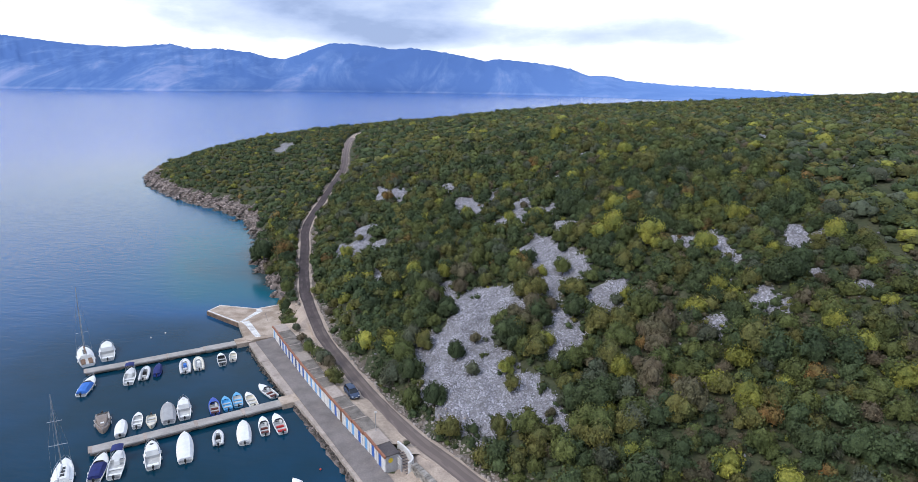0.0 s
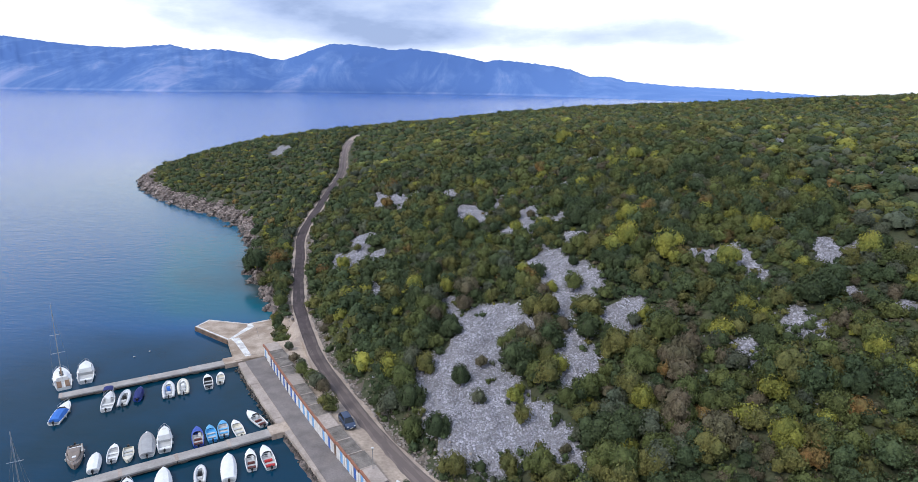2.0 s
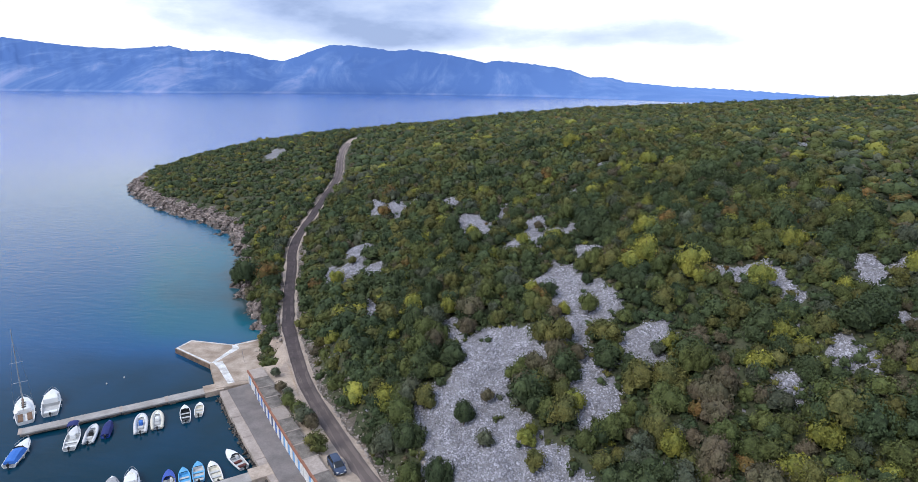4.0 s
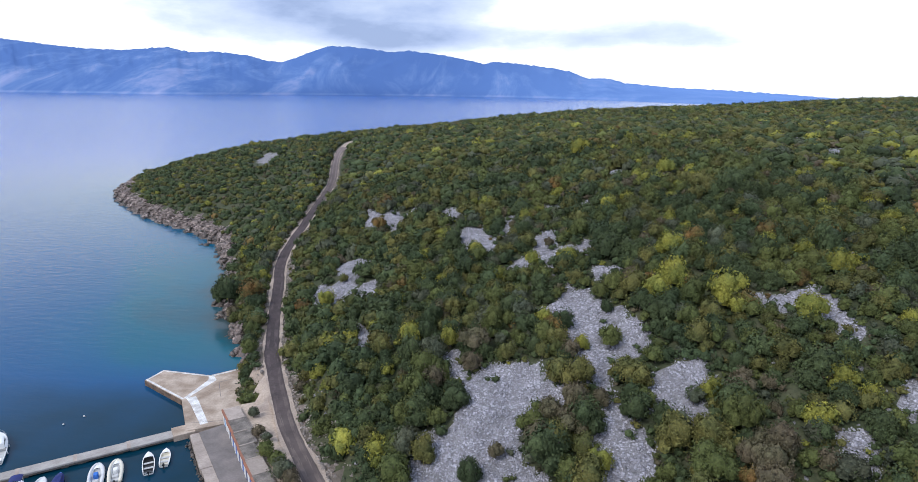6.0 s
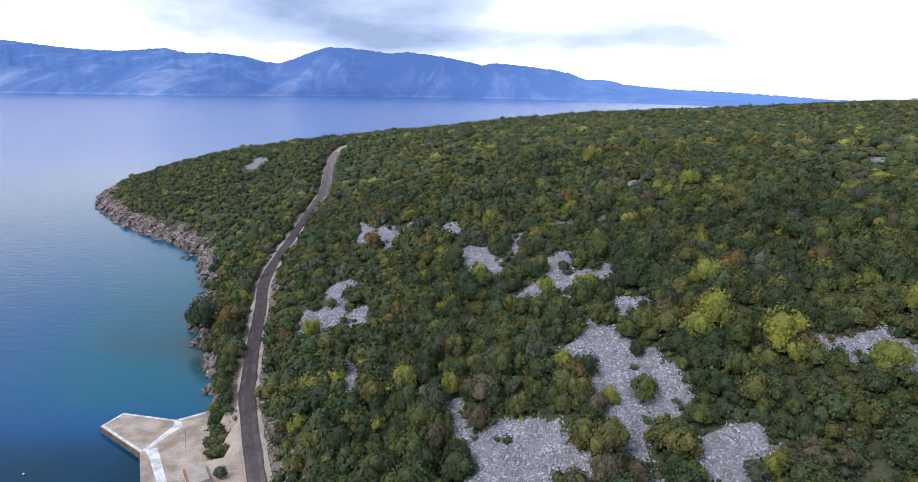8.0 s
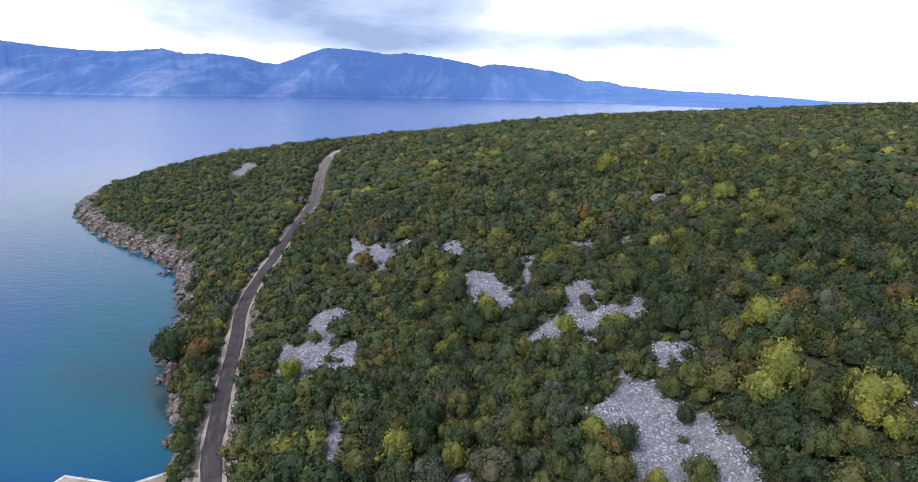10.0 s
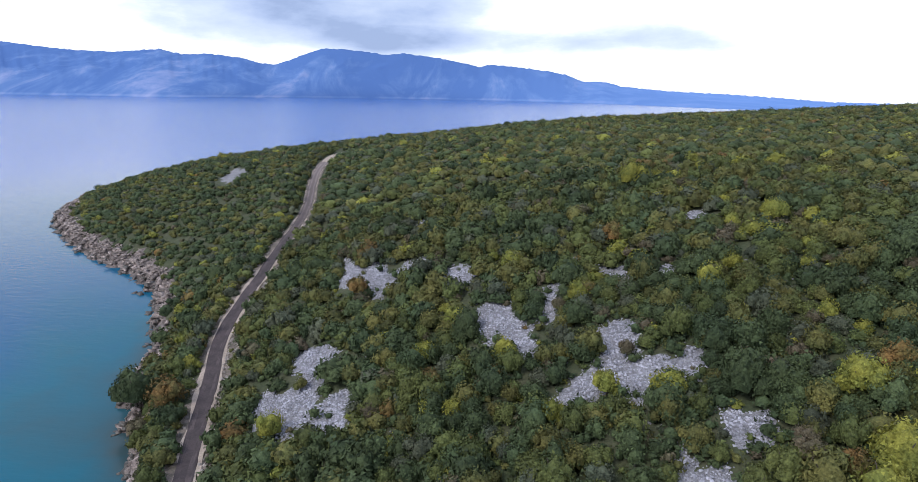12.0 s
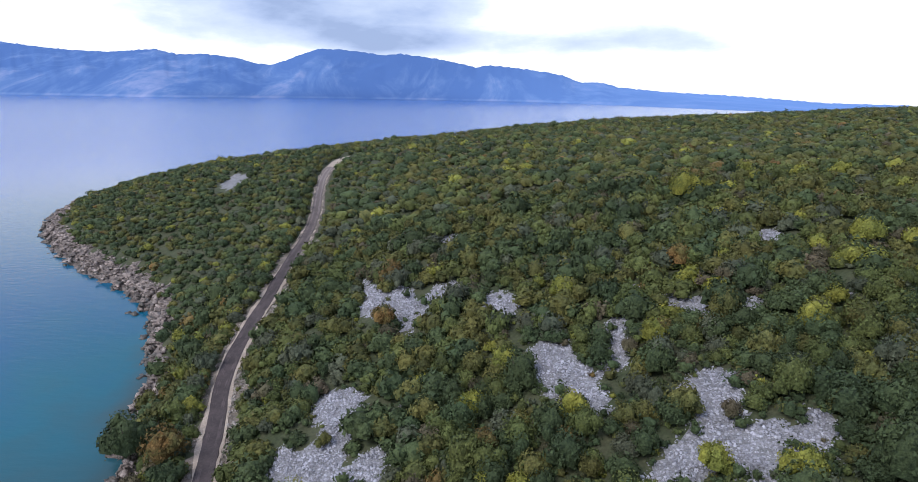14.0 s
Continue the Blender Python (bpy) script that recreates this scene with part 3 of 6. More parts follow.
# ---- sea ----
def sea_material():
    m = bpy.data.materials.new("sea_water")
    m.use_nodes = True
    n, l = m.node_tree.nodes, m.node_tree.links
    b = n["Principled BSDF"]
    b.inputs["Roughness"].default_value = 0.11
    b.inputs["IOR"].default_value = 1.33
    geo = n.new("ShaderNodeNewGeometry")
    att = n.new("ShaderNodeAttribute")
    att.attribute_name = "shallow"
    cloud = n.new("ShaderNodeTexNoise")
    cloud.inputs["Scale"].default_value, cloud.inputs["Detail"].default_value = 0.11, 4
    l.new(geo.outputs["Position"], cloud.inputs["Vector"])
    add = n.new("ShaderNodeMath")
    add.operation = "MULTIPLY_ADD"
    add.inputs[1].default_value, add.inputs[2].default_value = 0.16, -0.08
    l.new(cloud.outputs["Fac"], add.inputs[0])
    total = n.new("ShaderNodeMath")
    total.operation = "ADD"
    l.new(att.outputs["Fac"], total.inputs[0])
    l.new(add.outputs[0], total.inputs[1])
    ramp = n.new("ShaderNodeValToRGB")
    e = ramp.color_ramp.elements
    e[0].position, e[0].color = 0.0, (0.001, 0.028, 0.050, 1)
    e[1].position, e[1].color = 1.0, (0.042, 0.074, 0.082, 1)
    k = e.new(0.30)
    k.color = (0.004, 0.074, 0.194, 1)
    k = e.new(0.55)
    k.color = (0.005, 0.092, 0.198, 1)
    k = e.new(0.8)
    k.color = (0.008, 0.112, 0.164, 1)
    l.new(total.outputs[0], ramp.inputs["Fac"])
    strait = n.new("ShaderNodeAttribute")
    strait.attribute_name = "open_water"
    gloss = n.new("ShaderNodeMapRange")
    gloss.inputs["To Min"].default_value, gloss.inputs["To Max"].default_value = 0.28, 0.8
    l.new(strait.outputs["Fac"], gloss.inputs["Value"])
    l.new(gloss.outputs["Result"], b.inputs["Specular IOR Level"])
    # open-water blue, lifted towards lilac to stand in for reflected sky
    blue_sheen = n.new("ShaderNodeMixRGB")
    blue_sheen.inputs[2].default_value = (0.060, 0.135, 0.40, 1)
    l.new(strait.outputs["Fac"], blue_sheen.inputs[0])
    l.new(ramp.outputs["Color"], blue_sheen.inputs[1])
    l.new(blue_sheen.outputs["Color"], b.inputs["Base Color"])
    mp = n.new("ShaderNodeMapping")
    mp.inputs["Rotation"].default_value = (0, 0, radians(28))
    mp.inputs["Scale"].default_value = (0.45, 1.3, 1.0)
    l.new(geo.outputs["Position"], mp.inputs["Vector"])
    wave = n.new("ShaderNodeTexNoise")
    wave.inputs["Scale"].default_value, wave.inputs["Detail"].default_value, wave.inputs["Roughness"].default_value = 0.55, 6, 0.6
    l.new(mp.outputs["Vector"], wave.inputs["Vector"])
    bp = n.new("ShaderNodeBump")
    bp.inputs["Distance"].default_value = 0.28
    l.new(wave.outputs["Fac"], bp.inputs["Height"])
    breeze = n.new("ShaderNodeAttribute")
    breeze.attribute_name = "ripple"
    l.new(breeze.outputs["Fac"], bp.inputs["Strength"])
    l.new(bp.outputs["Normal"], b.inputs["Normal"])
    return m


def sea():
    xs = np.concatenate([[-7000, -2500, -900, -420], np.arange(-260, 20, 2.5), [60, 160, 500, 1500, 4000, 7000]])
    ys = np.concatenate([[-3000, -800, -200], np.arange(0, 330, 2.5), [360, 430, 560, 800, 1300, 2300, 3600, 4985]])
    gx, gy = np.meshgrid(xs, ys)
    px, py = gx.ravel(), gy.ravel()
    d = seg_dist(px, py, COAST) * np.where(in_poly(px, py, LAND), -1, 1)
    # a light sandy bottom fills the bay north of the pier; the harbour is dredged
    bay = np.exp(-(((px + 66) * 0.8 + (py - 128) * 0.6) / 15) ** 2 - ((-(px + 66) * 0.6 + (py - 128) * 0.8) / 34) ** 2)
    quay = sstep(96, 112, py)
    harbour = np.exp(-(((px + 38) * 0.586 - (py - 68) * 0.81) / 46) ** 4 - (((px + 38) * 0.81 + (py - 68) * 0.586) / 40) ** 4)
    near = sstep(185, 150, py) * quay
    dd = np.maximum(d, 0) + 2.5 * wobble(px, py, 17, 91)
    band = np.exp(-((dd - 13) / 15) ** 2) * (0.25 + 0.75 * sstep(215, 160, py)) * quay
    shallow = 0.30 * (1 - 0.95 * harbour) + 0.12 * np.exp(-np.maximum(d, 0) / 60) * quay + (0.33 + 0.10 * bay) * band + 0.5 * np.exp(-np.maximum(dd, 0) / 4.5) * quay * (0.4 + 0.6 * near)
    w, h = len(xs), len(ys)
    i = (np.arange(h - 1)[:, None] * w + np.arange(w - 1)).ravel()
    tris = np.vstack([np.column_stack([i, i + 1, i + w + 1]), np.column_stack([i, i + w + 1, i + w])])
    me = tri_mesh("sea", np.column_stack([px, py, np.zeros(len(px))]), tris, [sea_material()])
    at = me.attributes.new("shallow", "FLOAT", "POINT")
    at.data.foreach_set("value", shallow.astype(np.float32))
    at = me.attributes.new("open_water", "FLOAT", "POINT")
    at.data.foreach_set("value", sstep(15, 260, d + 0.35 * np.maximum(0, py - 160)).astype(np.float32))
    # ripples near the land, calmer water out in the strait
    at = me.attributes.new("ripple", "FLOAT", "POINT")
    at.data.foreach_set("value", ((1.0 - 0.84 * np.exp(-np.maximum(d, 0) / 240)) * (1 - 0.5 * harbour)).astype(np.float32))
    ob = new("water", me)
    tagged(ob, "calm blue sea turning turquoise over the shallows", "sea", kind="structure")


sea()


# ---- far mountains across the strait ----
def mountains():
    crest = [(-4900, 430), (-3920, 402), (-3449, 349), (-3213, 329), (-2906, 319), (-2550, 344), (-2367, 307), (-2157, 313), (-1904, 285), (-1768, 248),
             (-1653, 240), (-1583, 258), (-1397, 325), (-1282, 360), (-1123, 357), (-899, 334), (-809, 318), (-674, 332), (-406, 301), (-228, 268),
             (-95, 240), (-7, 258), (213, 239), (434, 212), (545, 192), (679, 143), (831, 145), (964, 112), (1313, 83), (1744, 67), (2172, 43), (2471, 22), (3200, 12)]
    shore = [(-4900, 3500), (-3300, 3750), (-2500, 3500), (-1650, 4250), (-900, 4600), (-230, 4600), (430, 4180), (880, 3500), (1400, 2800), (2000, 2400), (3200, 2300)]
    cx, cz = zip(*crest)
    sx, sy = zip(*shore)
    cols = np.linspace(-4900, 3100, 420)
    rows = np.linspace(0, 1, 26)
    X, V = np.meshgrid(cols, rows)
    coast_line = np.convolve(np.pad(np.interp(cols, sx, sy), 35, mode="edge"), np.hanning(73)[1:-1] / np.hanning(73).sum(), mode="valid")
    y0 = np.tile(coast_line, (len(rows), 1))
    y = y0 + V * (4800 - y0)
    x = X * (y + 8) / 4808
    top = np.interp(X, cx, cz)
    ridge = 0
    for k, (size, amp) in enumerate(((520, 1.0), (210, 0.6), (90, 0.3))):
        ridge = ridge + amp * np.abs(wobble(X + 90 * wobble(X, V * 900, 700, 40 + k), V * 170, size, 30 + k))
    z = top * V ** 0.8 * (1 - 0.07 * np.sin(np.pi * np.minimum(V * 1.0, 1)) * ridge) + 4 * V * wobble(X, V * 40, 60, 50)
    z[0] = -3
    z[1] = np.maximum(z[1], 4)
    w, h = len(cols), len(rows)
    i = (np.arange(h - 1)[:, None] * w + np.arange(w - 1)).ravel()
    tris = np.vstack([np.column_stack([i, i + 1, i + w + 1]), np.column_stack([i, i + w + 1, i + w])])
    m = bpy.data.materials.new("hazed_slopes")
    m.use_nodes = True
    n, l = m.node_tree.nodes, m.node_tree.links
    b = n["Principled BSDF"]
    b.inputs["Roughness"].default_value, b.inputs["Specular IOR Level"].default_value = 1.0, 0.0
    geo = n.new("ShaderNodeNewGeometry")
    mp = n.new("ShaderNodeMapping")
    mp.inputs["Scale"].default_value = (1.0, 0.4, 0.85)
    l.new(geo.outputs["Position"], mp.inputs["Vector"])
    a = n.new("ShaderNodeTexNoise")
    a.inputs["Scale"].default_value, a.inputs["Detail"].default_value, a.inputs["Roughness"].default_value = 0.0042, 12, 0.66
    a.inputs["Distortion"].default_value = 0.6
    l.new(mp.outputs["Vector"], a.inputs["Vector"])
    # the blue of the distance haze is mixed into these slope colours
    ramp = n.new("ShaderNodeValToRGB")
    e = ramp.color_ramp.elements
    e[0].position, e[0].color = 0.50, (0.092, 0.174, 0.402, 1)
    e[1].position, e[1].color = 0.84, (0.30, 0.345, 0.55, 1)
    k = e.new(0.60)
    k.color = (0.125, 0.216, 0.444, 1)
    # bare paler slopes towards the west
    pale = n.new("ShaderNodeSeparateXYZ")
    l.new(geo.outputs["Position"], pale.inputs[0])
    west = n.new("ShaderNodeMapRange")
    west.interpolation_type = "SMOOTHSTEP"
    west.inputs["From Min"].default_value, west.inputs["From Max"].default_value = -700, -2500
    west.inputs["To Min"].default_value, west.inputs["To Max"].default_value = 0.0, 0.06
    l.new(pale.outputs["X"], west.inputs["Value"])
    both = n.new("ShaderNodeMath")
    l.new(a.outputs["Fac"], both.inputs[0])
    l.new(west.outputs["Result"], both.inputs[1])
    # woods on the upper slopes, bare rock lower down, a pale line of houses and cliffs at the water
    foot = n.new("ShaderNodeValToRGB")
    f = foot.color_ramp.elements
    f[0].position, f[0].color = 0.0, (0.5, 0.5, 0.5, 1)
    f[1].position, f[1].color = 1.0, (0.42, 0.42, 0.42, 1)
    for at, v in ((0.012, 0.62), (0.03, 0.62), (0.05, 0.53), (0.4, 0.54), (0.62, 0.47)):
        k = f.new(at)
        k.color = (v, v, v, 1)
    height = n.new("ShaderNodeMath")
    height.operation = "DIVIDE"
    height.inputs[1].default_value = 360.0
    l.new(pale.outputs["Z"], height.inputs[0])
    l.new(height.outputs[0], foot.inputs["Fac"])
    third = n.new("ShaderNodeMath")
    l.new(both.outputs[0], third.inputs[0])
    l.new(foot.outputs["Color"], third.inputs[1])
    less = n.new("ShaderNodeMath")
    less.operation = "SUBTRACT"
    less.inputs[1].default_value = 0.5
    l.new(third.outputs[0], less.inputs[0])
    l.new(less.outputs[0], ramp.inputs["Fac"])
    # haze put into the colour: paler blue towards the low, farthest eastern end
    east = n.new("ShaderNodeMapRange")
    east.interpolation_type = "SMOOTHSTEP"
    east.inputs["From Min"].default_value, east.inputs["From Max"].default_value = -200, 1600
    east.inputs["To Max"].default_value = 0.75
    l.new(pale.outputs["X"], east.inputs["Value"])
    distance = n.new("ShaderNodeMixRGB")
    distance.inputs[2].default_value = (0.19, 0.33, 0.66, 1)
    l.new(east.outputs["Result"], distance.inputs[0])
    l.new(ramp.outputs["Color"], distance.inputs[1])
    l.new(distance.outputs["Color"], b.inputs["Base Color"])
    crag = n.new("ShaderNodeBump")
    crag.inputs["Distance"].default_value, crag.inputs["Strength"].default_value = 30.0, 0.18
    l.new(a.outputs["Fac"], crag.inputs["Height"])
    l.new(crag.outputs["Normal"], b.inputs["Normal"])
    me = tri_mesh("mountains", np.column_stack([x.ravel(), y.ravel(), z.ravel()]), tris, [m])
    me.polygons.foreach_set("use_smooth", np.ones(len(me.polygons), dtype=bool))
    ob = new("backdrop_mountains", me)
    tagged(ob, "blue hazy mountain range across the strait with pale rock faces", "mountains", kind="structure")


mountains()


# ---- road ----
def ribbon(name, line, left, right, lift, depth, material, label, category, ragged=0.0, seed=1):
    """A strip of paving along a line, from left to right of it, with its own thickness."""
    t = np.gradient(line, axis=0)
    t /= np.linalg.norm(t, axis=1)[:, None]
    nrm = np.column_stack([t[:, 1], -t[:, 0]])
    rng = np.random.RandomState(seed)
    cols = 5
    verts, faces = [], []
    # edges that wander, with a finer crumble on top
    soft = np.array([1, 2, 3, 2, 1]) / 9
    wander = [ragged * (1.7 * np.convolve(rng.uniform(-1, 1, len(line) + 4), soft, "valid") + 0.35 * rng.uniform(-1, 1, len(line))) for _ in range(2)]
    for i, (p, nn) in enumerate(zip(line, nrm)):
        lo, hi = left + wander[0][i], right + wander[1][i]
        for j in range(cols):
            q = p + nn * (lo + (hi - lo) * j / (cols - 1))
            verts.append((q[0], q[1], road_z(p[1]) + lift + rng.uniform(-0.015, 0.015)))
        for j in (0, cols - 1):
            q = p + nn * (lo if j == 0 else hi)
            verts.append((q[0], q[1], road_z(p[1]) + lift - depth))
    k = cols + 2
    for i in range(len(line) - 1):
        a, b = i * k, (i + 1) * k
        for j in range(cols - 1):
            faces.append((a + j, a + j + 1, b + j + 1, b + j))
        faces.append((a + cols, a, b, b + cols))
        faces.append((a + cols - 1, a + cols + 1, b + cols + 1, b + cols - 1))
    ob = new(name, mesh_of(name, verts, faces, material, smooth=False))
    return tagged(ob, label, category, kind="structure")


ribbon("road", ROAD_LINE, -1.08, 1.08, 0.05, 0.5, M_ROAD, "dark compacted gravel road with worn wheel tracks", "road", 0.06, 2)
ribbon("verge", ROAD_LINE, 1.0, 1.5, 0.03, 0.6, M_VERGE, "pale stony verge beside the gravel road", "verge", 0.32, 3)
ribbon("verge", ROAD_LINE, -1.45, -1.0, 0.03, 0.6, M_VERGE, "pale stony verge beside the gravel road", "verge", 0.3, 4)

ribbon("wheel_track", ROAD_LINE, -0.82, -0.36, 0.056, 0.03, M_TRACK, "worn paler wheel track pressed into the gravel road", "wheel track", 0.1, 7)
ribbon("wheel_track", ROAD_LINE, 0.36, 0.82, 0.056, 0.03, M_TRACK, "worn paler wheel track pressed into the gravel road", "wheel track", 0.1, 8)
far_line = ROAD_LINE[ROAD_LINE[:, 1] > 185]
ribbon("verge", far_line, 0.95, 1.9, 0.035, 0.6, M_DUST, "pale stony verge beside the gravel road", "verge", 0.35, 5)
ribbon("verge", far_line, -1.75, -0.95, 0.035, 0.6, M_DUST, "pale stony verge beside the gravel road", "verge", 0.3, 6)

top_line = ROAD_LINE[(ROAD_LINE[:, 1] > 274) & (ROAD_LINE[:, 1] < 303)]
ribbon("road_end", top_line, -1.2, 1.7, 0.07, 0.5, M_VERGE, "pale dusty turning place at the top of the road", "road", 0.3, 9)

# ---- quay ----
quay = new("quay")
tagged(quay, "worn concrete quay with a pier head and boat landing", "quay", kind="structure")


def plan(s, q):
    """From distances along and behind the locker front to the world's plan."""
    return (-33.9 + QUAY_U[0] * s + QUAY_N[0] * q, 91.1 + QUAY_U[1] * s + QUAY_N[1] * q)


QUAY_TOP = 0.9
part("pier_wing", prism([(-51.6, 102.6), (-50.6, 106.2), (-42.3, 105.0), (-41.2, 103.4), (-42.9, 97.1)], -2.5, QUAY_TOP - 0.03), M_APRON, quay)
part("apron", prism(APRON, -2.5, QUAY_TOP), M_APRON, quay)
part("paving", prism([plan(0.15, 0.0), plan(52.5, 0.0), plan(52.5, -3.0), plan(0.5, -3.3)], -1.0, QUAY_TOP + 0.006), M_GREY, quay, "grey worn asphalt paving along the quay")
rnd = random.Random(5)


def quay_edge(s):
    return float(np.interp(s, [0, 5, 18, 22, 25, 36, 54], [-4.4, -4.65, -4.5, -4.35, -3.9, -3.55, -3.35]))


for i in range(18):
    s0, s1 = 0.4 + i * 2.9, 0.4 + (i + 1) * 2.9 - 0.05
    part("kerb_slab", prism([plan(s0, -3.02), plan(s1, -3.02), plan(s1, quay_edge(s1) + rnd.uniform(-0.05, 0.05)), plan(s0, quay_edge(s0) + rnd.uniform(-0.05, 0.05))], -2.0, QUAY_TOP - 0.1 + rnd.uniform(-0.02, 0.03)), M_CONC, quay)
def edge_strip(a, b, width, inset=0.05):
    """A strip along the line from a to b, laid to its left."""
    a, b = Vector(a), Vector(b)
    side = (b - a).normalized()
    side = Vector((-side.y, side.x))
    return [tuple(a + side * inset), tuple(b + side * inset), tuple(b + side * (inset + width)), tuple(a + side * (inset + width))]


wing = [(-51.6, 102.6), (-42.9, 97.1), (-41.2, 103.4), (-42.3, 105.0), (-50.6, 106.2)]
for k, (a, b) in enumerate(((wing[0], wing[1]), (wing[3], wing[4]), (wing[4], wing[0]))):
    part("rim", prism(edge_strip(a, b, 0.34), QUAY_TOP - 0.05, QUAY_TOP - 0.024 + 0.004 * k), M_WHITEWASH, quay, "worn pale rim of the pier head")
    part("rim_face", prism(edge_strip(a, b, 0.1, -0.11), -2.4, QUAY_TOP - 0.12), M_TIDE, quay, "dark weedy face of the pier above the water")
for pts in ([(-42.4, 104.75), (-41.75, 104.95), (-40.6, 103.5), (-42.3, 97.5), (-42.85, 97.4), (-41.85, 103.3)], [(-42.5, 97.5), (-41.3, 98.2), (-40.2, 96.8), (-36.2, 91.2), (-37.0, 90.6), (-41.0, 95.9)],
            [(-42.1, 105.03), (-38.6, 107.8), (-38.4, 107.4), (-41.9, 104.6)]):
    part("whitewash_strip", prism(pts, QUAY_TOP - 0.02, QUAY_TOP + 0.006), M_WHITEWASH, quay, "patchy white paint along the quay edge")
for k, (a, b) in enumerate((((-37.9, 104.3), (-39.9, 102.9)), ((-39.95, 102.8), (-37.6, 98.2)), ((-33.0, 92.3), (-38.4, 91.0)))):
    part("joint", prism(edge_strip(a, b, 0.08, 0.0), QUAY_TOP - 0.02, QUAY_TOP + 0.004 + 0.003 * k), M_GREY, quay)


# ---- pontoons ----
M_FLOAT = mat("float_dark", (0.10, 0.09, 0.08), 0.9, (0.16, 0.14, 0.12), 1.0)


def pontoon(outer, inner, label):
    o, i = Vector((*outer, 0)), Vector((*inner, 0))
    length = (i - o).length
    root = new("pontoon")
    root.matrix_world = Matrix.Translation(o) @ Matrix.Rotation(math.atan2(i.y - o.y, i.x - o.x), 4, "Z")
    tagged(root, label, "pontoon", group="mooring pontoons")
    k = 4
    for n in range(k):
        a, b = n * length / k, (n + 1) * length / k - 0.06
        w = 0.86 if n < k - 1 else 0.95
        part("deck_slab", boxed(a, b, -w, w, 0.42, 0.62 + 0.02 * (n % 2), bevel=0.02), M_DECK, root)
        part("edge_beam", boxed(a, b, -w + 0.02, -w + 0.14, 0.2, 0.42), M_FLOAT, root)
        part("edge_beam", boxed(a, b, w - 0.14, w - 0.02, 0.2, 0.42), M_FLOAT, root)
        for e in (0.12, 0.82):
            x = a + (b - a) * e
            part("support", boxed(x - 0.4, x + 0.4, -w + 0.16, w - 0.16, -1.2, 0.42), M_FLOAT, root)
        part("cover_plate", boxed(a - 0.22, a + 0.2, -w * 0.98, w * 0.98, 0.61, 0.655), M_CONC, root)
    return root, length


pontoon((-58.6, 75.8), (-39.2, 89.0), "long narrow concrete mooring pontoon on dark supports")
pontoon((-44.1, 55.4), (-24.0, 69.4), "long narrow concrete mooring pontoon on dark supports")
for ang, x, y in ((34.4, -39.6, 88.8), (34.9, -24.6, 69.1)):
    c, s = math.cos(radians(ang)), math.sin(radians(ang))
    part("landing_block", prism([(x + c * u - s * v, y + s * u + c * v) for u, v in ((-0.3, -1.2), (2.4, -1.2), (2.4, 1.2), (-0.3, 1.2))], -2, 0.8), M_APRON, quay)

# ---- row of storage lockers built into the bank ----
M_WALLW = mat("locker_plaster", (0.72, 0.71, 0.70), 0.85, (0.60, 0.58, 0.57), 1.2, fine=0.12)
M_TERRA = mat("terracotta_trim", (0.36, 0.15, 0.09), 0.8, (0.27, 0.12, 0.08), 1.5, fine=0.15)
M_BLUE = mat("door_blue", (0.03, 0.11, 0.42), 0.5, (0.04, 0.13, 0.46), 2.0, fine=0.1)
M_LBLUE = mat("door_light_blue", (0.16, 0.36, 0.66), 0.5, (0.18, 0.40, 0.70), 2.0, fine=0.1)
M_NAVY = mat("door_navy", (0.02, 0.04, 0.15), 0.5, (0.025, 0.05, 0.18), 2.0, fine=0.1)
M_BROWN = mat("door_brown", (0.16, 0.10, 0.07), 0.6, (0.12, 0.075, 0.055), 2.0, fine=0.1)
M_GREYW = mat("grey_plaster", (0.42, 0.41, 0.42), 0.9, (0.36, 0.35, 0.36), 1.0, fine=0.12)
M_STEEL = mat("galvanised_steel", (0.55, 0.56, 0.58), 0.4, (0.48, 0.49, 0.5), 3.0, metal=0.9, fine=0.05)
M_YELLOW = mat("sign_yellow", (0.75, 0.55, 0.03), 0.5, (0.7, 0.5, 0.03), 4.0, fine=0.05)
M_DKBLUE_CLOTH = mat("navy_canvas", (0.018, 0.03, 0.16), 0.8, (0.014, 0.024, 0.12), 2.0, bump=0.02, bump_scale=4, fine=0.12)

lockers = new("storage_lockers")
lockers.matrix_world = Matrix.Translation((-33.9, 91.1, QUAY_TOP)) @ Matrix.Rotation(math.atan2(QUAY_U[1], QUAY_U[0]), 4, "Z")
tagged(lockers, "long row of white storage lockers with blue doors and terracotta trim", "lockers")
LOCK_H, UNITS, PITCH = 2.0, 23, 1.9


def bow(x):
    """The row bends a little towards the sea in its middle."""
    return -0.55 * math.sin(math.pi * min(1, max(0, x / 44.0)))

door_mats = [M_BLUE, M_LBLUE, M_BLUE, M_NAVY, M_LBLUE, M_BROWN, M_BLUE, M_WALLW]
rnd = random.Random(11)
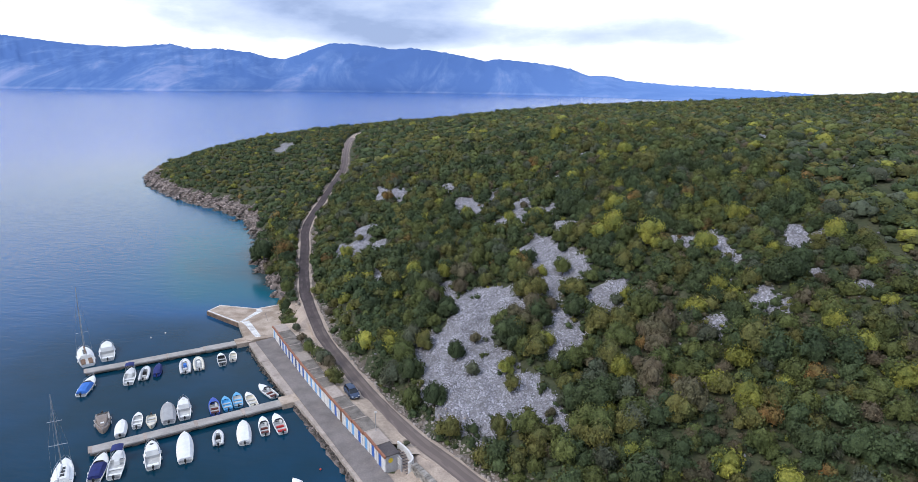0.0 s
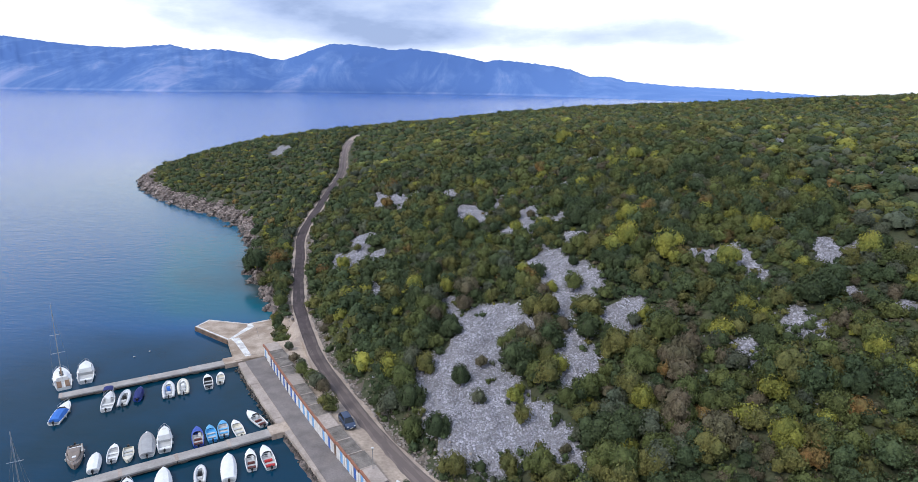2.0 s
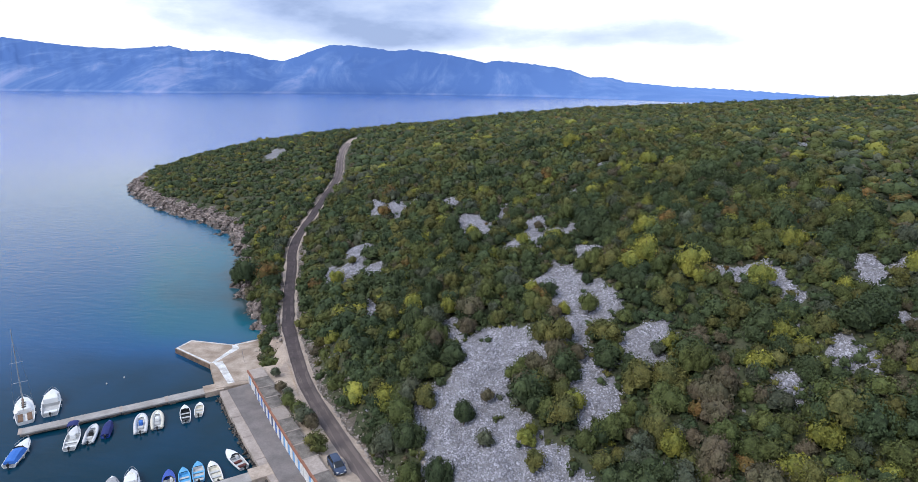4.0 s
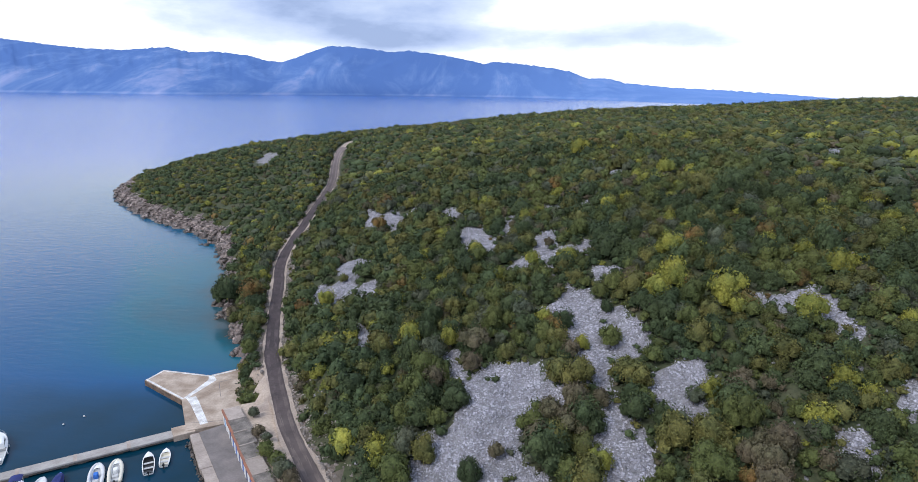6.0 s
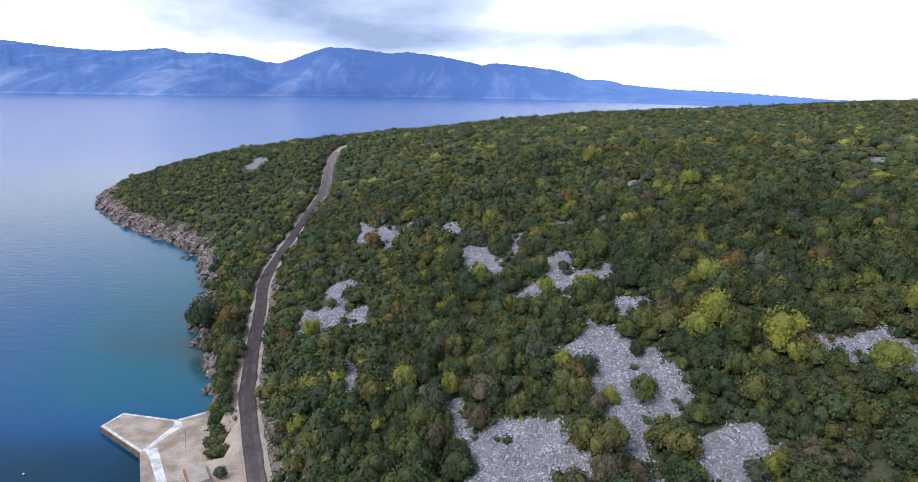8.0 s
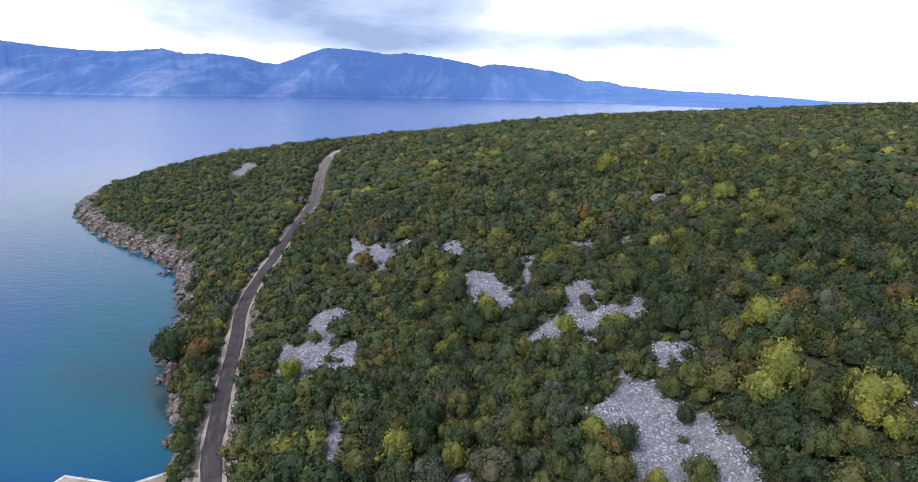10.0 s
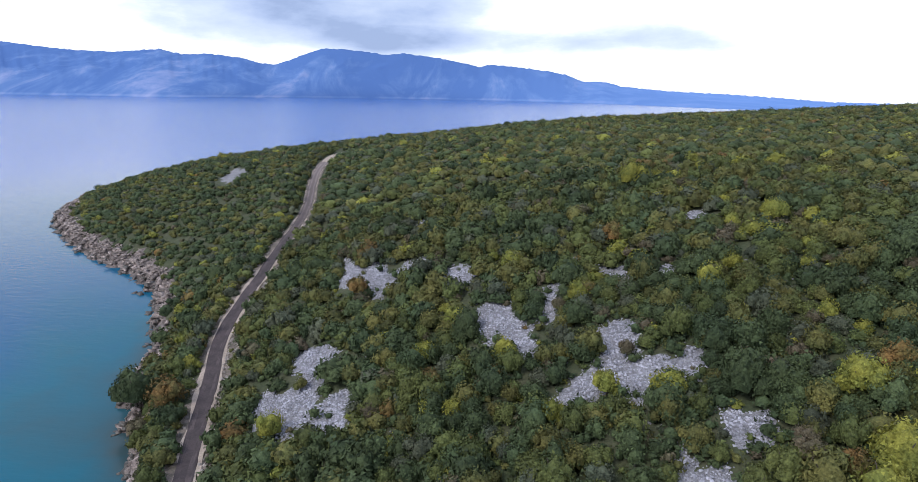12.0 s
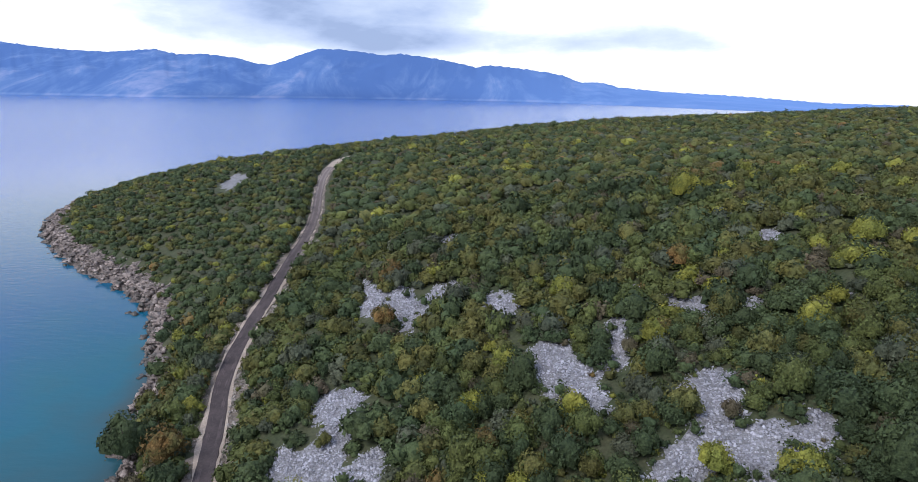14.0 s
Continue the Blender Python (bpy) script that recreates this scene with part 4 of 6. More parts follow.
# local axes: x along the row, y towards the land (positive), z up
for u in range(UNITS):
    x0 = u * PITCH
    g = bow(x0 + 0.95)
    dz = -0.03 if u >= 12 else 0.0
    top = LOCK_H + dz
    door_x0, door_x1 = x0 + 0.55, x0 + 1.4
    part("wall_panel", boxed(x0, door_x0, g, g + 0.16, -0.3, top), M_WALLW, lockers)
    part("wall_panel", boxed(door_x1, x0 + PITCH, g, g + 0.16, -0.3, top), M_WALLW, lockers)
    part("lintel", boxed(door_x0, door_x1, g, g + 0.16, 1.78, top), M_WALLW, lockers)
    m = door_mats[(u * 5 + rnd.randint(0, 2)) % len(door_mats)]
    d = part("door", boxed(door_x0 + 0.02, door_x1 - 0.02, g + 0.05, g + 0.1, -0.02, 1.76, bevel=0.008), m, lockers)
    part("handle", boxed(door_x1 - 0.16, door_x1 - 0.12, g + 0.02, g + 0.05, 0.85, 1.0), M_STEEL, d)
    part("partition", boxed(x0 + 0.02, x0 + 0.12, g + 0.16, 1.1, -0.3, top - 0.02), M_GREYW, lockers)
part("back_wall", boxed(0, UNITS * PITCH, 1.1, 1.25, -0.4, LOCK_H - 0.02), M_GREYW, lockers)
part("end_wall", boxed(-0.18, 0.0, 0.0, 1.5, -0.4, LOCK_H), M_GREYW, lockers)
SLABS = 13
rnd = random.Random(12)
for k in range(SLABS):
    a = UNITS * PITCH / SLABS * k
    b = UNITS * PITCH / SLABS * (k + 1)
    lift = 0.0 if k < 7 else -0.03
    g = bow((a + b) / 2)
    part("fascia", boxed(a + 0.004, b - 0.004, g - 0.12, g + 0.10, LOCK_H - 0.16 + lift, LOCK_H + 0.17 + lift), M_TERRA, lockers)
    back = (2.1 if k < 3 else g + 2.0) + rnd.uniform(-0.12, 0.15)
    part("roof_slab", boxed(a + 0.02, b - 0.02, g + 0.10, back, LOCK_H + lift, LOCK_H + 0.11 + lift + rnd.uniform(-0.02, 0.04)), M_ROOF if k % 4 else M_CONC, lockers)
    part("roof_joint", boxed(b - 0.09, b + 0.07, g + 0.12, 1.6, LOCK_H + 0.1 + lift, LOCK_H + 0.18 + lift), M_CONC, lockers)

kiosk = new("kiosk")
kiosk.matrix_world = Matrix.Translation((*plan(UNITS * PITCH + 0.35, -0.15), QUAY_TOP)) @ Matrix.Rotation(math.atan2(QUAY_U[1], QUAY_U[0]), 4, "Z")
tagged(kiosk, "small grey hut with a dark tar roof beside the lockers", "hut")
part("front_wall", boxed(0, 0.5, 0, 0.16, -0.3, 2.0), M_WALLW, kiosk)
part("front_wall", boxed(1.35, 2.3, 0, 0.16, -0.3, 2.0), M_WALLW, kiosk)
part("lintel", boxed(0.5, 1.35, 0, 0.16, 1.8, 2.0), M_WALLW, kiosk)
d = part("door", boxed(0.52, 1.33, 0.05, 0.1, -0.02, 1.78, bevel=0.008), M_BLUE, kiosk)
part("handle", boxed(1.16, 1.2, 0.02, 0.05, 0.85, 1.0), M_STEEL, d)
part("side_wall", boxed(2.14, 2.3, 0.16, 1.75, -0.3, 2.0), M_GREYW, kiosk)
part("side_wall", boxed(0, 0.16, 0.16, 1.75, -0.3, 2.0), M_GREYW, kiosk)
part("back_wall", boxed(0.16, 2.14, 1.59, 1.75, -0.3, 2.0), M_GREYW, kiosk)
part("roof", boxed(-0.15, 2.45, 0.12, 1.9, 2.0, 2.14, bevel=0.02), M_DARKROOF, kiosk)
part("fascia", boxed(-0.15, 2.45, -0.12, 0.10, 1.86, 2.2), M_TERRA, kiosk)
bm = bmesh.new()
rod(bm, (2.3, 0.75, 1.35), (2.34, 0.75, 1.35), 0.3, 20)
part("round_sign", bm, M_YELLOW, kiosk, "round yellow warning sign")

steps = new("stairs")
steps.matrix_world = Matrix.Translation((*plan(45.15, 1.5), QUAY_TOP)) @ Matrix.Rotation(math.atan2(QUAY_U[1], QUAY_U[0]), 4, "Z")
tagged(steps, "concrete stairs with a white curved parapet up to the road", "stairs", kind="structure")
for k in range(8):
    x1 = 2.95 - 0.34 * k
    part("step", boxed(x1 - 0.36, x1, 0.2, 1.28, -0.3, 0.17 * (k + 1)), M_CONC, steps)
    part("tread", boxed(x1 - 0.14, x1 - 0.01, 0.22, 1.26, 0.17 * (k + 1), 0.17 * (k + 1) + 0.012), M_DARKROOF, steps)
part("notice_wall", boxed(0.0, 2.15, 0.0, 0.18, -0.3, 1.75, bevel=0.02), M_GREYW, steps)
for x0 in (0.25, 1.15):
    board = part("notice_board", boxed(x0, x0 + 0.62, -0.04, 0.0, 0.75, 1.55), M_WALLW, steps, "white notice board with grey unreadable lines")
    for k in range(4):
        part("text_bar", boxed(x0 + 0.08, x0 + 0.54, -0.046, -0.04, 0.9 + 0.14 * k, 0.96 + 0.14 * k), M_GREYW, board)
bm = bmesh.new()
way = smooth_line(np.array([(-1.1, 1.2), (0.3, 1.38), (1.6, 1.42), (2.6, 1.28), (3.05, 0.85), (3.0, 0.45)]), 0.25)
ahead = np.gradient(way, axis=0)
ahead /= np.linalg.norm(ahead, axis=1)[:, None]
prev = None
for k, (p, a) in enumerate(zip(way, ahead)):
    t = k / (len(way) - 1)
    z = 2.0 - 0.55 * max(0, t - 0.45)
    ring = [bm.verts.new((p[0] + a[1] * w, p[1] - a[0] * w, zz)) for w, zz in ((-0.12, -0.3), (0.12, -0.3), (0.12, z - 0.04), (0.08, z), (-0.08, z), (-0.12, z - 0.04))]
    if prev:
        for j in range(6):
            bm.faces.new((prev[j], prev[(j + 1) % 6], ring[(j + 1) % 6], ring[j]))
    else:
        bm.faces.new(ring[::-1])
    prev = ring
bm.faces.new(prev)
part("parapet", bm, M_WALLW, steps, "white plastered curved parapet")

# rough stone wall that holds up the road beside the stairs
M_WALLSTONE = mat("wall_stone", (0.34, 0.31, 0.28), 0.9, (0.22, 0.20, 0.18), 1.4, bump=0.04, bump_scale=5, each=0.25, fine=0.2)
stone_wall = new("stone_wall")
stone_wall.matrix_world = Matrix.Translation((*plan(48.3, 2.3), QUAY_TOP)) @ Matrix.Rotation(math.atan2(QUAY_U[1], QUAY_U[0]) + 0.05, 4, "Z")
tagged(stone_wall, "rough grey rubble wall holding up the road bank", "stone wall")
rnd = random.Random(14)
for row in range(5):
    x = 0.0
    while x < 8.0:
        w = rnd.uniform(0.3, 0.62)
        part("stone", boxed(x + 0.015, x + w - 0.015, rnd.uniform(-0.06, 0.04), 0.5 + 0.06 * row, -0.15 + row * 0.32, 0.155 + row * 0.32 + rnd.uniform(-0.03, 0.02), bevel=0.035), M_WALLSTONE, stone_wall)
        x += w

post = new("lamp_post")
px, py = plan(40.9, 1.25)
post.matrix_world = Matrix.Translation((px, py, QUAY_TOP + LOCK_H + 0.1))
tagged(post, "slim grey steel post with a small white lamp head", "lamp post")
part("pole", rod(bmesh.new(), (0, 0, 0), (0, 0, 2.6), 0.05, 8, 0.035), M_STEEL, post)
part("lamp_head", boxed(-0.16, 0.16, -0.1, 0.1, 2.55, 2.72, bevel=0.03), M_WALLW, post)

# gravel lot between the lockers and the road
bm = bmesh.new()
N_S, N_Q = 60, 6
grid = []
for i in range(N_S):
    s = -1 + 48.0 * i / (N_S - 1)
    q0 = bow(s) + 1.75 if s < 44.5 else 2.95
    q1 = float(np.interp(s, [-1, 5, 12, 20, 28, 48], [6.5, 5.7, 5.0, 4.5, 4.2, 4.3]))
    row = []
    for j in range(N_Q):
        x, y = plan(s, q0 + (q1 - q0) * j / (N_Q - 1))
        row.append(bm.verts.new((x, y, 2.62 - 0.075 * j + 0.02 * math.sin(i * 1.3 + j))))
    grid.append(row)
for i in range(N_S - 1):
    for j in range(N_Q - 1):
        bm.faces.new((grid[i][j], grid[i + 1][j], grid[i + 1][j + 1], grid[i][j + 1]))
me = bpy.data.meshes.new("pavement")
bmesh.ops.recalc_face_normals(bm, faces=bm.faces)
bm.to_mesh(me)
bm.free()
me.materials.append(M_LOT)
tagged(new("pavement", me), "tan gravel parking strip between lockers and road", "gravel", kind="structure")


# ---- trees and scrub ----
def ico(sub=0):
    bm = bmesh.new()
    bmesh.ops.create_icosphere(bm, subdivisions=sub + 1, radius=1.0)
    v = np.array([p.co[:] for p in bm.verts])
    f = np.array([[p.index for p in q.verts] for q in bm.faces])
    bm.free()
    return v, f


ICO0 = ico(0)


def cap(core, low=-0.45):
    """The part of a ball that can be seen from above its foot."""
    v, f = core
    f = f[v[f].mean(axis=1)[:, 2] > low]
    used, back = np.unique(f, return_inverse=True)
    return v[used], back.reshape(-1, 3)


CAP0 = cap(ICO0)


def crown_shape(rng, lobes, leaves, leaf, core=CAP0, fill=0.86, skin=(0.84, 1.14)):
    """A crown about 1 m in radius on the ground: a lumpy dome of boughs under an uneven skin of small leaf sprays. Returns vertices and triangles."""
    V, F, n = [], [], 0
    cen, rad = [], []
    for k in range(lobes):
        a, rr = rng.uniform(0, 6.283), rng.uniform(0.30, 0.64) if k else 0
        r = rng.uniform(0.24, 0.42) if k else 0.64
        cen.append((rr * math.cos(a), rr * math.sin(a), rng.uniform(0.28, 1.08 - 0.5 * rr) if k else 0.62))
        rad.append(r)
    cen, rad = np.array(cen), np.array(rad)
    for c, r in zip(cen, rad):
        v = core[0] * (1 + rng.uniform(-0.24, 0.16, (len(core[0]), 1))) * r * fill
        V.append(v + c)
        F.append(core[1] + n)
        n += len(v)
    pick = rng.choice(lobes, leaves, p=rad**2 / (rad**2).sum())
    d = rng.normal(size=(leaves, 3))
    d[:, 2] = np.abs(d[:, 2]) * 0.95 - 0.25
    d /= np.linalg.norm(d, axis=1)[:, None]
    p = cen[pick] + d * rad[pick][:, None] * rng.uniform(*skin, (leaves, 1))
    nrm = d + rng.normal(size=(leaves, 3)) * 0.5
    nrm /= np.linalg.norm(nrm, axis=1)[:, None]
    t = np.cross(nrm, rng.normal(size=(leaves, 3)))
    t /= np.linalg.norm(t, axis=1)[:, None]
    b = np.cross(nrm, t)
    s = leaf * rng.uniform(0.6, 1.4, (leaves, 1))
    V.append(np.concatenate([p + t * s, p - t * s * 0.6 + b * s * 0.9, p - t * s * 0.5 - b * s * 0.8]))
    i = np.arange(leaves)
    F.append(np.column_stack([i, i + leaves, i + 2 * leaves]) + n)
    V = np.concatenate(V)
    V[:, :2] /= np.percentile(np.hypot(V[:, 0], V[:, 1]), 97)
    return V, np.concatenate(F)


tree_rng = np.random.RandomState(21)
NEAR_CROWNS = [crown_shape(tree_rng, tree_rng.randint(6, 10), 620, 0.064, fill=0.78) for _ in range(16)]
SLOPE_CROWNS = [crown_shape(tree_rng, tree_rng.randint(5, 8), 190, 0.105) for _ in range(12)]
MID_CROWNS = [crown_shape(tree_rng, tree_rng.randint(4, 6), 84, 0.09, skin=(0.8, 1.1)) for _ in range(10)]
FAR_CROWNS = [crown_shape(tree_rng, tree_rng.randint(2, 4), 54, 0.092, fill=0.8, skin=(0.78, 1.12)) for _ in range(10)]


def tree_spots(x0, x1, y0, y1, pitch, seed, keep, edge=-0.45, reach=2.6, clear=1.0):
    rng = np.random.RandomState(seed)
    gx, gy = np.meshgrid(np.arange(x0, x1, pitch), np.arange(y0, y1, pitch))
    px = gx.ravel() + rng.uniform(-0.48, 0.48, gx.size) * pitch
    py = gy.ravel() + rng.uniform(-0.48, 0.48, gx.size) * pitch
    z, d, r, q, s = ground_z(px, py)
    sc = scree_room(px, py, reach)
    ok = (d > shore_width(px, py) + rng.uniform(-1.0, 1.5, px.size)) & (r > np.interp(py, [100, 106, 150, 200, 260, 320], [2.6, 2.1, 2.3, 2.6, 2.9, 3.1]) * clear + rng.uniform(0, 0.8, px.size)) & (sc < edge)
    ok &= ~((q < 6.6) & (s > -1.0) & (s < 62) & (py < 100)) & ~((py < 112) & (q < 3.4) & (s > -16))
    ok &= keep(px, py)
    return px[ok], py[ok], z[ok], np.minimum(r[ok], 1.0 - 3.0 * sc[ok])


def tint_of(px, py, rng):
    """Index of the foliage material by species mix: evergreen oak, ash, maple, sumac, grey scrub."""
    k = len(px)
    u = rng.uniform(0, 1, k) + 0.12 * wobble(px, py, 26, 71) + 0.10 * wobble(px, py, 60, 72)
    u = u + 0.10 * sstep(115, 150, py) + 0.06 * (px > 25) - 0.05 * sstep(92, 104, py) * sstep(134, 122, py) * (px > -12)
    out = np.full(k, 0)
    out[u > 0.37] = 1
    out[u > 0.64] = 2
    out[u > 0.89] = 3
    out[u > 1.12] = 4
    out[(out > 2) & (px > -30) & (py < 140) & (rng.uniform(0, 1, k) < 0.6)] = 1
    out[(out > 2) & ((px < -52) | (py > 140)) & (rng.uniform(0, 1, k) < 0.75)] = 2
    out[(out > 2) & (px < -26) & (py < 130)] = 1
    out[(rng.uniform(0, 1, k) < 0.09)] = 5
    out[(rng.uniform(0, 1, k) < 0.010)] = 4
    bare = 0.06 + 0.14 * (px > 22) * (py < 78) + 0.08 * (wobble(px, py, 14, 73) > 0.5)
    out[(rng.uniform(0, 1, k) < bare)] = 6
    return out


def woods(name, spots, crowns, size, seed, label, shady=0.0, tall=(1.0, 1.35)):
    """Many crowns in one mesh."""
    px, py, pz, r = spots
    rng = np.random.RandomState(seed)
    tint = np.where(rng.uniform(0, 1, len(px)) < shady, 0, tint_of(px, py, rng))
    V, F, I, T, n = [], [], [], [], 0
    for x, y, z, t, rr in zip(px, py, pz, tint, r):
        v, f = crowns[rng.randint(len(crowns))]
        R = (size[0] + (size[1] - size[0]) * rng.uniform(0, 1) ** 2.0) * (1.12 if t == 0 else 0.7 if t == 6 else 0.95) * min(1.0, 0.4 + 0.17 * rr)
        a = rng.uniform(0, 6.283)
        c, s = math.cos(a) * R, math.sin(a) * R
        H = R * rng.uniform(*tall)
        w = np.column_stack([v[:, 0] * c - v[:, 1] * s + x, v[:, 0] * s + v[:, 1] * c + y, v[:, 2] * H + z - 0.25 * R])
        V.append(w)
        F.append(f + n)
        I.append(np.full(len(f), t))
        T.append(np.full(len(v), rng.uniform(-1, 1)))
        n += len(v)
    me = tri_mesh(name, np.concatenate(V), np.concatenate(F), M_LEAF, np.concatenate(I))
    me.polygons.foreach_set("use_smooth", np.ones(len(me.polygons), dtype=bool))
    me.attributes.new("tone", "FLOAT", "POINT").data.foreach_set("value", np.concatenate(T).astype(np.float32))
    ob = new(name, me)
    return tagged(ob, label, "woodland", kind="stuff")


def NEAR(px, py):
    return (py < 185) & (px > -62) & (px < 60)


# the slope that the camera comes closest to
def CLOSE(px, py):
    return NEAR(px, py) & (px > -14) & (py < 134)


def MID(px, py):
    return ~NEAR(px, py) & (py < 255) & (px < 30 + 0.62 * py)


# the stretch round the large scree, where each tree is a thing of its own
def PICKED(px, py):
    return (px > -9) & (px < 30) & (py > 54) & (py < 102)


FOREST = "dense low woodland in dark green with yellow and rust trees"
woods("point_scrub", tree_spots(-178, -45, 150, 310, 2.15, 45, lambda x, y: ~NEAR(x, y) & (x < -45)), MID_CROWNS, (0.95, 1.9), 46, "close low evergreen scrub over the point", 0.25, (0.8, 1.2))
woods("upper_woodland", tree_spots(-45, 190, 46, 260, 2.4, 5, lambda x, y: MID(x, y) & (x > -45)), MID_CROWNS, (1.2, 2.8), 6, "dense woodland in mixed greens on the upper slope", 0.0, (0.8, 1.15))
woods("far_woodland", tree_spots(-178, 300, 46, 470, 3.5, 3, lambda x, y: ~NEAR(x, y) & ~MID(x, y) & ((x > -45) | (y > 310)) & (x < 0.75 * y - 10) & (y < 350 + 0.8 * (x + 100))), FAR_CROWNS, (1.8, 3.0), 4,
      "dense green and olive woodland over the far hillside", 0.0, (0.75, 1.05))

LOW = [crown_shape(tree_rng, 2, 34, 0.14, fill=0.72, skin=(0.75, 1.25)) for _ in range(8)]
low = tree_spots(-14, 60, 36, 134, 1.2, 15, CLOSE, 0.0, 0.5, 0.72)
sides = tree_spots(-62, 60, 36, 186, 2.1, 35, lambda x, y: NEAR(x, y) & ~CLOSE(x, y), 0.0, 0.5, 0.72)
low = [np.concatenate([a, b]) for a, b in zip(low, sides)]
# a few shrubs have taken hold on the scree itself
tuft = tree_spots(-34, 40, 54, 162, 1.7, 25, lambda x, y: (scree_inside(x, y) > 0) & (wobble(x, y, 5, 26) > 0.62), 9)
low = [np.concatenate([a, b]) for a, b in zip(low, tuft[:3] + (np.full(len(tuft[0]), 4.0),))]
low[3] = np.minimum(5.0, 2.0 * low[3] + 1.5)
# extra dark-leaved shrubs put the shade between the crowns into the colour
woods("undergrowth", low, LOW, (0.5, 1.15), 16, "low brushwood and herbs between the trees", 0.4)

woods("southern_woodland", tree_spots(20, 200, -55, 50, 6.0, 17, lambda x, y: (y < 36) & (x > 62 - 0.72 * y - 0.004 * y * y) | (x > 60) & (y < 50)), FAR_CROWNS, (2.1, 3.4), 18, "dense green woodland on the slope above the road")

TREE_LABELS = ["dense dark-green evergreen oak on the stony slope", "mid-green bushy tree among the hillside scrub", "olive-green round tree among the hillside scrub",
               "bright yellow-green tree turning in autumn", "rust-brown tree in autumn leaf on the slope", "grey-green bushy shrub beside the scree", "bare brown scrub bush on the stony slope"]


def make_tree(tint, crown, rng):
    """A tree 1 m in crown radius: a trunk with limbs, and a crown of leaf sprays."""
    v, f = crown
    root = new("tree")
    tagged(root, TREE_LABELS[tint], "tree", group="trees round the scree")
    bm = bmesh.new()
    rod(bm, (0, 0, -0.3), (0.02, 0.01, 0.55), 0.075, 6, 0.05)
    for k in range(4):
        a = k * 1.57 + rng.uniform(-0.5, 0.5)
        rod(bm, (0.01, 0.01, 0.3 + 0.06 * k), (0.5 * math.cos(a), 0.5 * math.sin(a), 0.75 + 0.1 * k), 0.036, 5, 0.012)
    part("trunk", bm, M_BARK, root)
    me = tri_mesh("crown", v, f, [M_LEAF[tint]])
    me.attributes.new("tone", "FLOAT", "POINT").data.foreach_set("value", np.full(len(v), rng.uniform(-0.8, 0.8), dtype=np.float32))
    me.polygons.foreach_set("use_smooth", np.ones(len(me.polygons), dtype=bool))
    c = new("crown", me)
    c.parent = root
    return root


big_rng = np.random.RandomState(31)
BIG_CROWNS = [crown_shape(big_rng, big_rng.randint(7, 11), 900, 0.055) for _ in range(5)]
masters = {}
for t in range(7):
    for k in range(3):
        masters[t, k] = make_tree(t, BIG_CROWNS[(t + k * 2) % 5], big_rng)
used = set()


def plant(x, y, R, tint, k, turn, height=1.55):
    m = Matrix.Translation((x, y, float(ground_z(np.array([x]), np.array([y]))[0][0]) - 0.1)) @ Matrix.Rotation(turn, 4, "Z")
    root = masters[tint, k]
    if (tint, k) not in used:
        used.add((tint, k))
        root.matrix_basis = m
        ob = root
    else:
        ob = copy_thing(root, m)
    ob.matrix_basis = m @ Matrix.Diagonal((R, R, R * height, 1))
    return ob


# bushes that stand out: x, y, radius, foliage
LANDMARKS = []
LANDMARKS += [(0.1, 72.2, 1.5, 0), (2.7, 75.0, 0.9, 6), (2.5, 68.3, 1.1, 5), (7.3, 67.7, 1.1, 3), (8.2, 64.1, 1.1, 2), (7.8, 72.9, 2.5, 0), (6.5, 78.0, 1.4, 1), (11.3, 69.1, 1.8, 2), (13.1, 71.6, 1.3, 3), (10.1, 84.0, 1.7, 2), (11.4, 79.3, 1.6, 6), (13.1, 88.7, 1.0, 3), (16.6, 88.9, 1.5, 1), (17.8, 81.3, 1.8, 2), (17.1, 76.8, 1.6, 0), (19.8, 75.2, 1.6, 0), (21.3, 74.8, 1.2, 5), (0.3, 58.7, 1.6, 2), (-2.3, 64.3, 1.7, 0), (9.5, 56.1, 1.7, 1), (6.4, 56.7, 1.3, 2), (12.6, 58.8, 0.7, 6)]
LANDMARKS += [(21.5, 62.9, 1.6, 3), (32.0, 90.2, 1.2, 3), (37.9, 86.0, 1.7, 3), (45.1, 94.7, 1.7, 3), (47.7, 64.9, 1.4, 3), (37.8, 63.4, 2.2, 2), (33.5, 54.8, 1.9, 3), (56.1, 84.0, 1.9, 3), (48.7, 60.6, 1.5, 3), (25.1, 78.1, 1.3, 3), (23.2, 77.6, 1.0, 5), (-5.2, 76.8, 1.6, 2), (8.0, 69.1, 0.8, 3), (23.3, 95.3, 2.0, 3), (-9.0, 97.1, 1.6, 3), (-3.5, 95.2, 1.6, 3), (-26.9, 119.5, 1.6, 3), (-13.2, 96.9, 1.5, 2), (3.1, 109.9, 1.2, 3), (10.3, 93.1, 1.3, 4), (27.4, 106.0, 1.9, 3), (31.8, 108.4, 1.4, 4)]
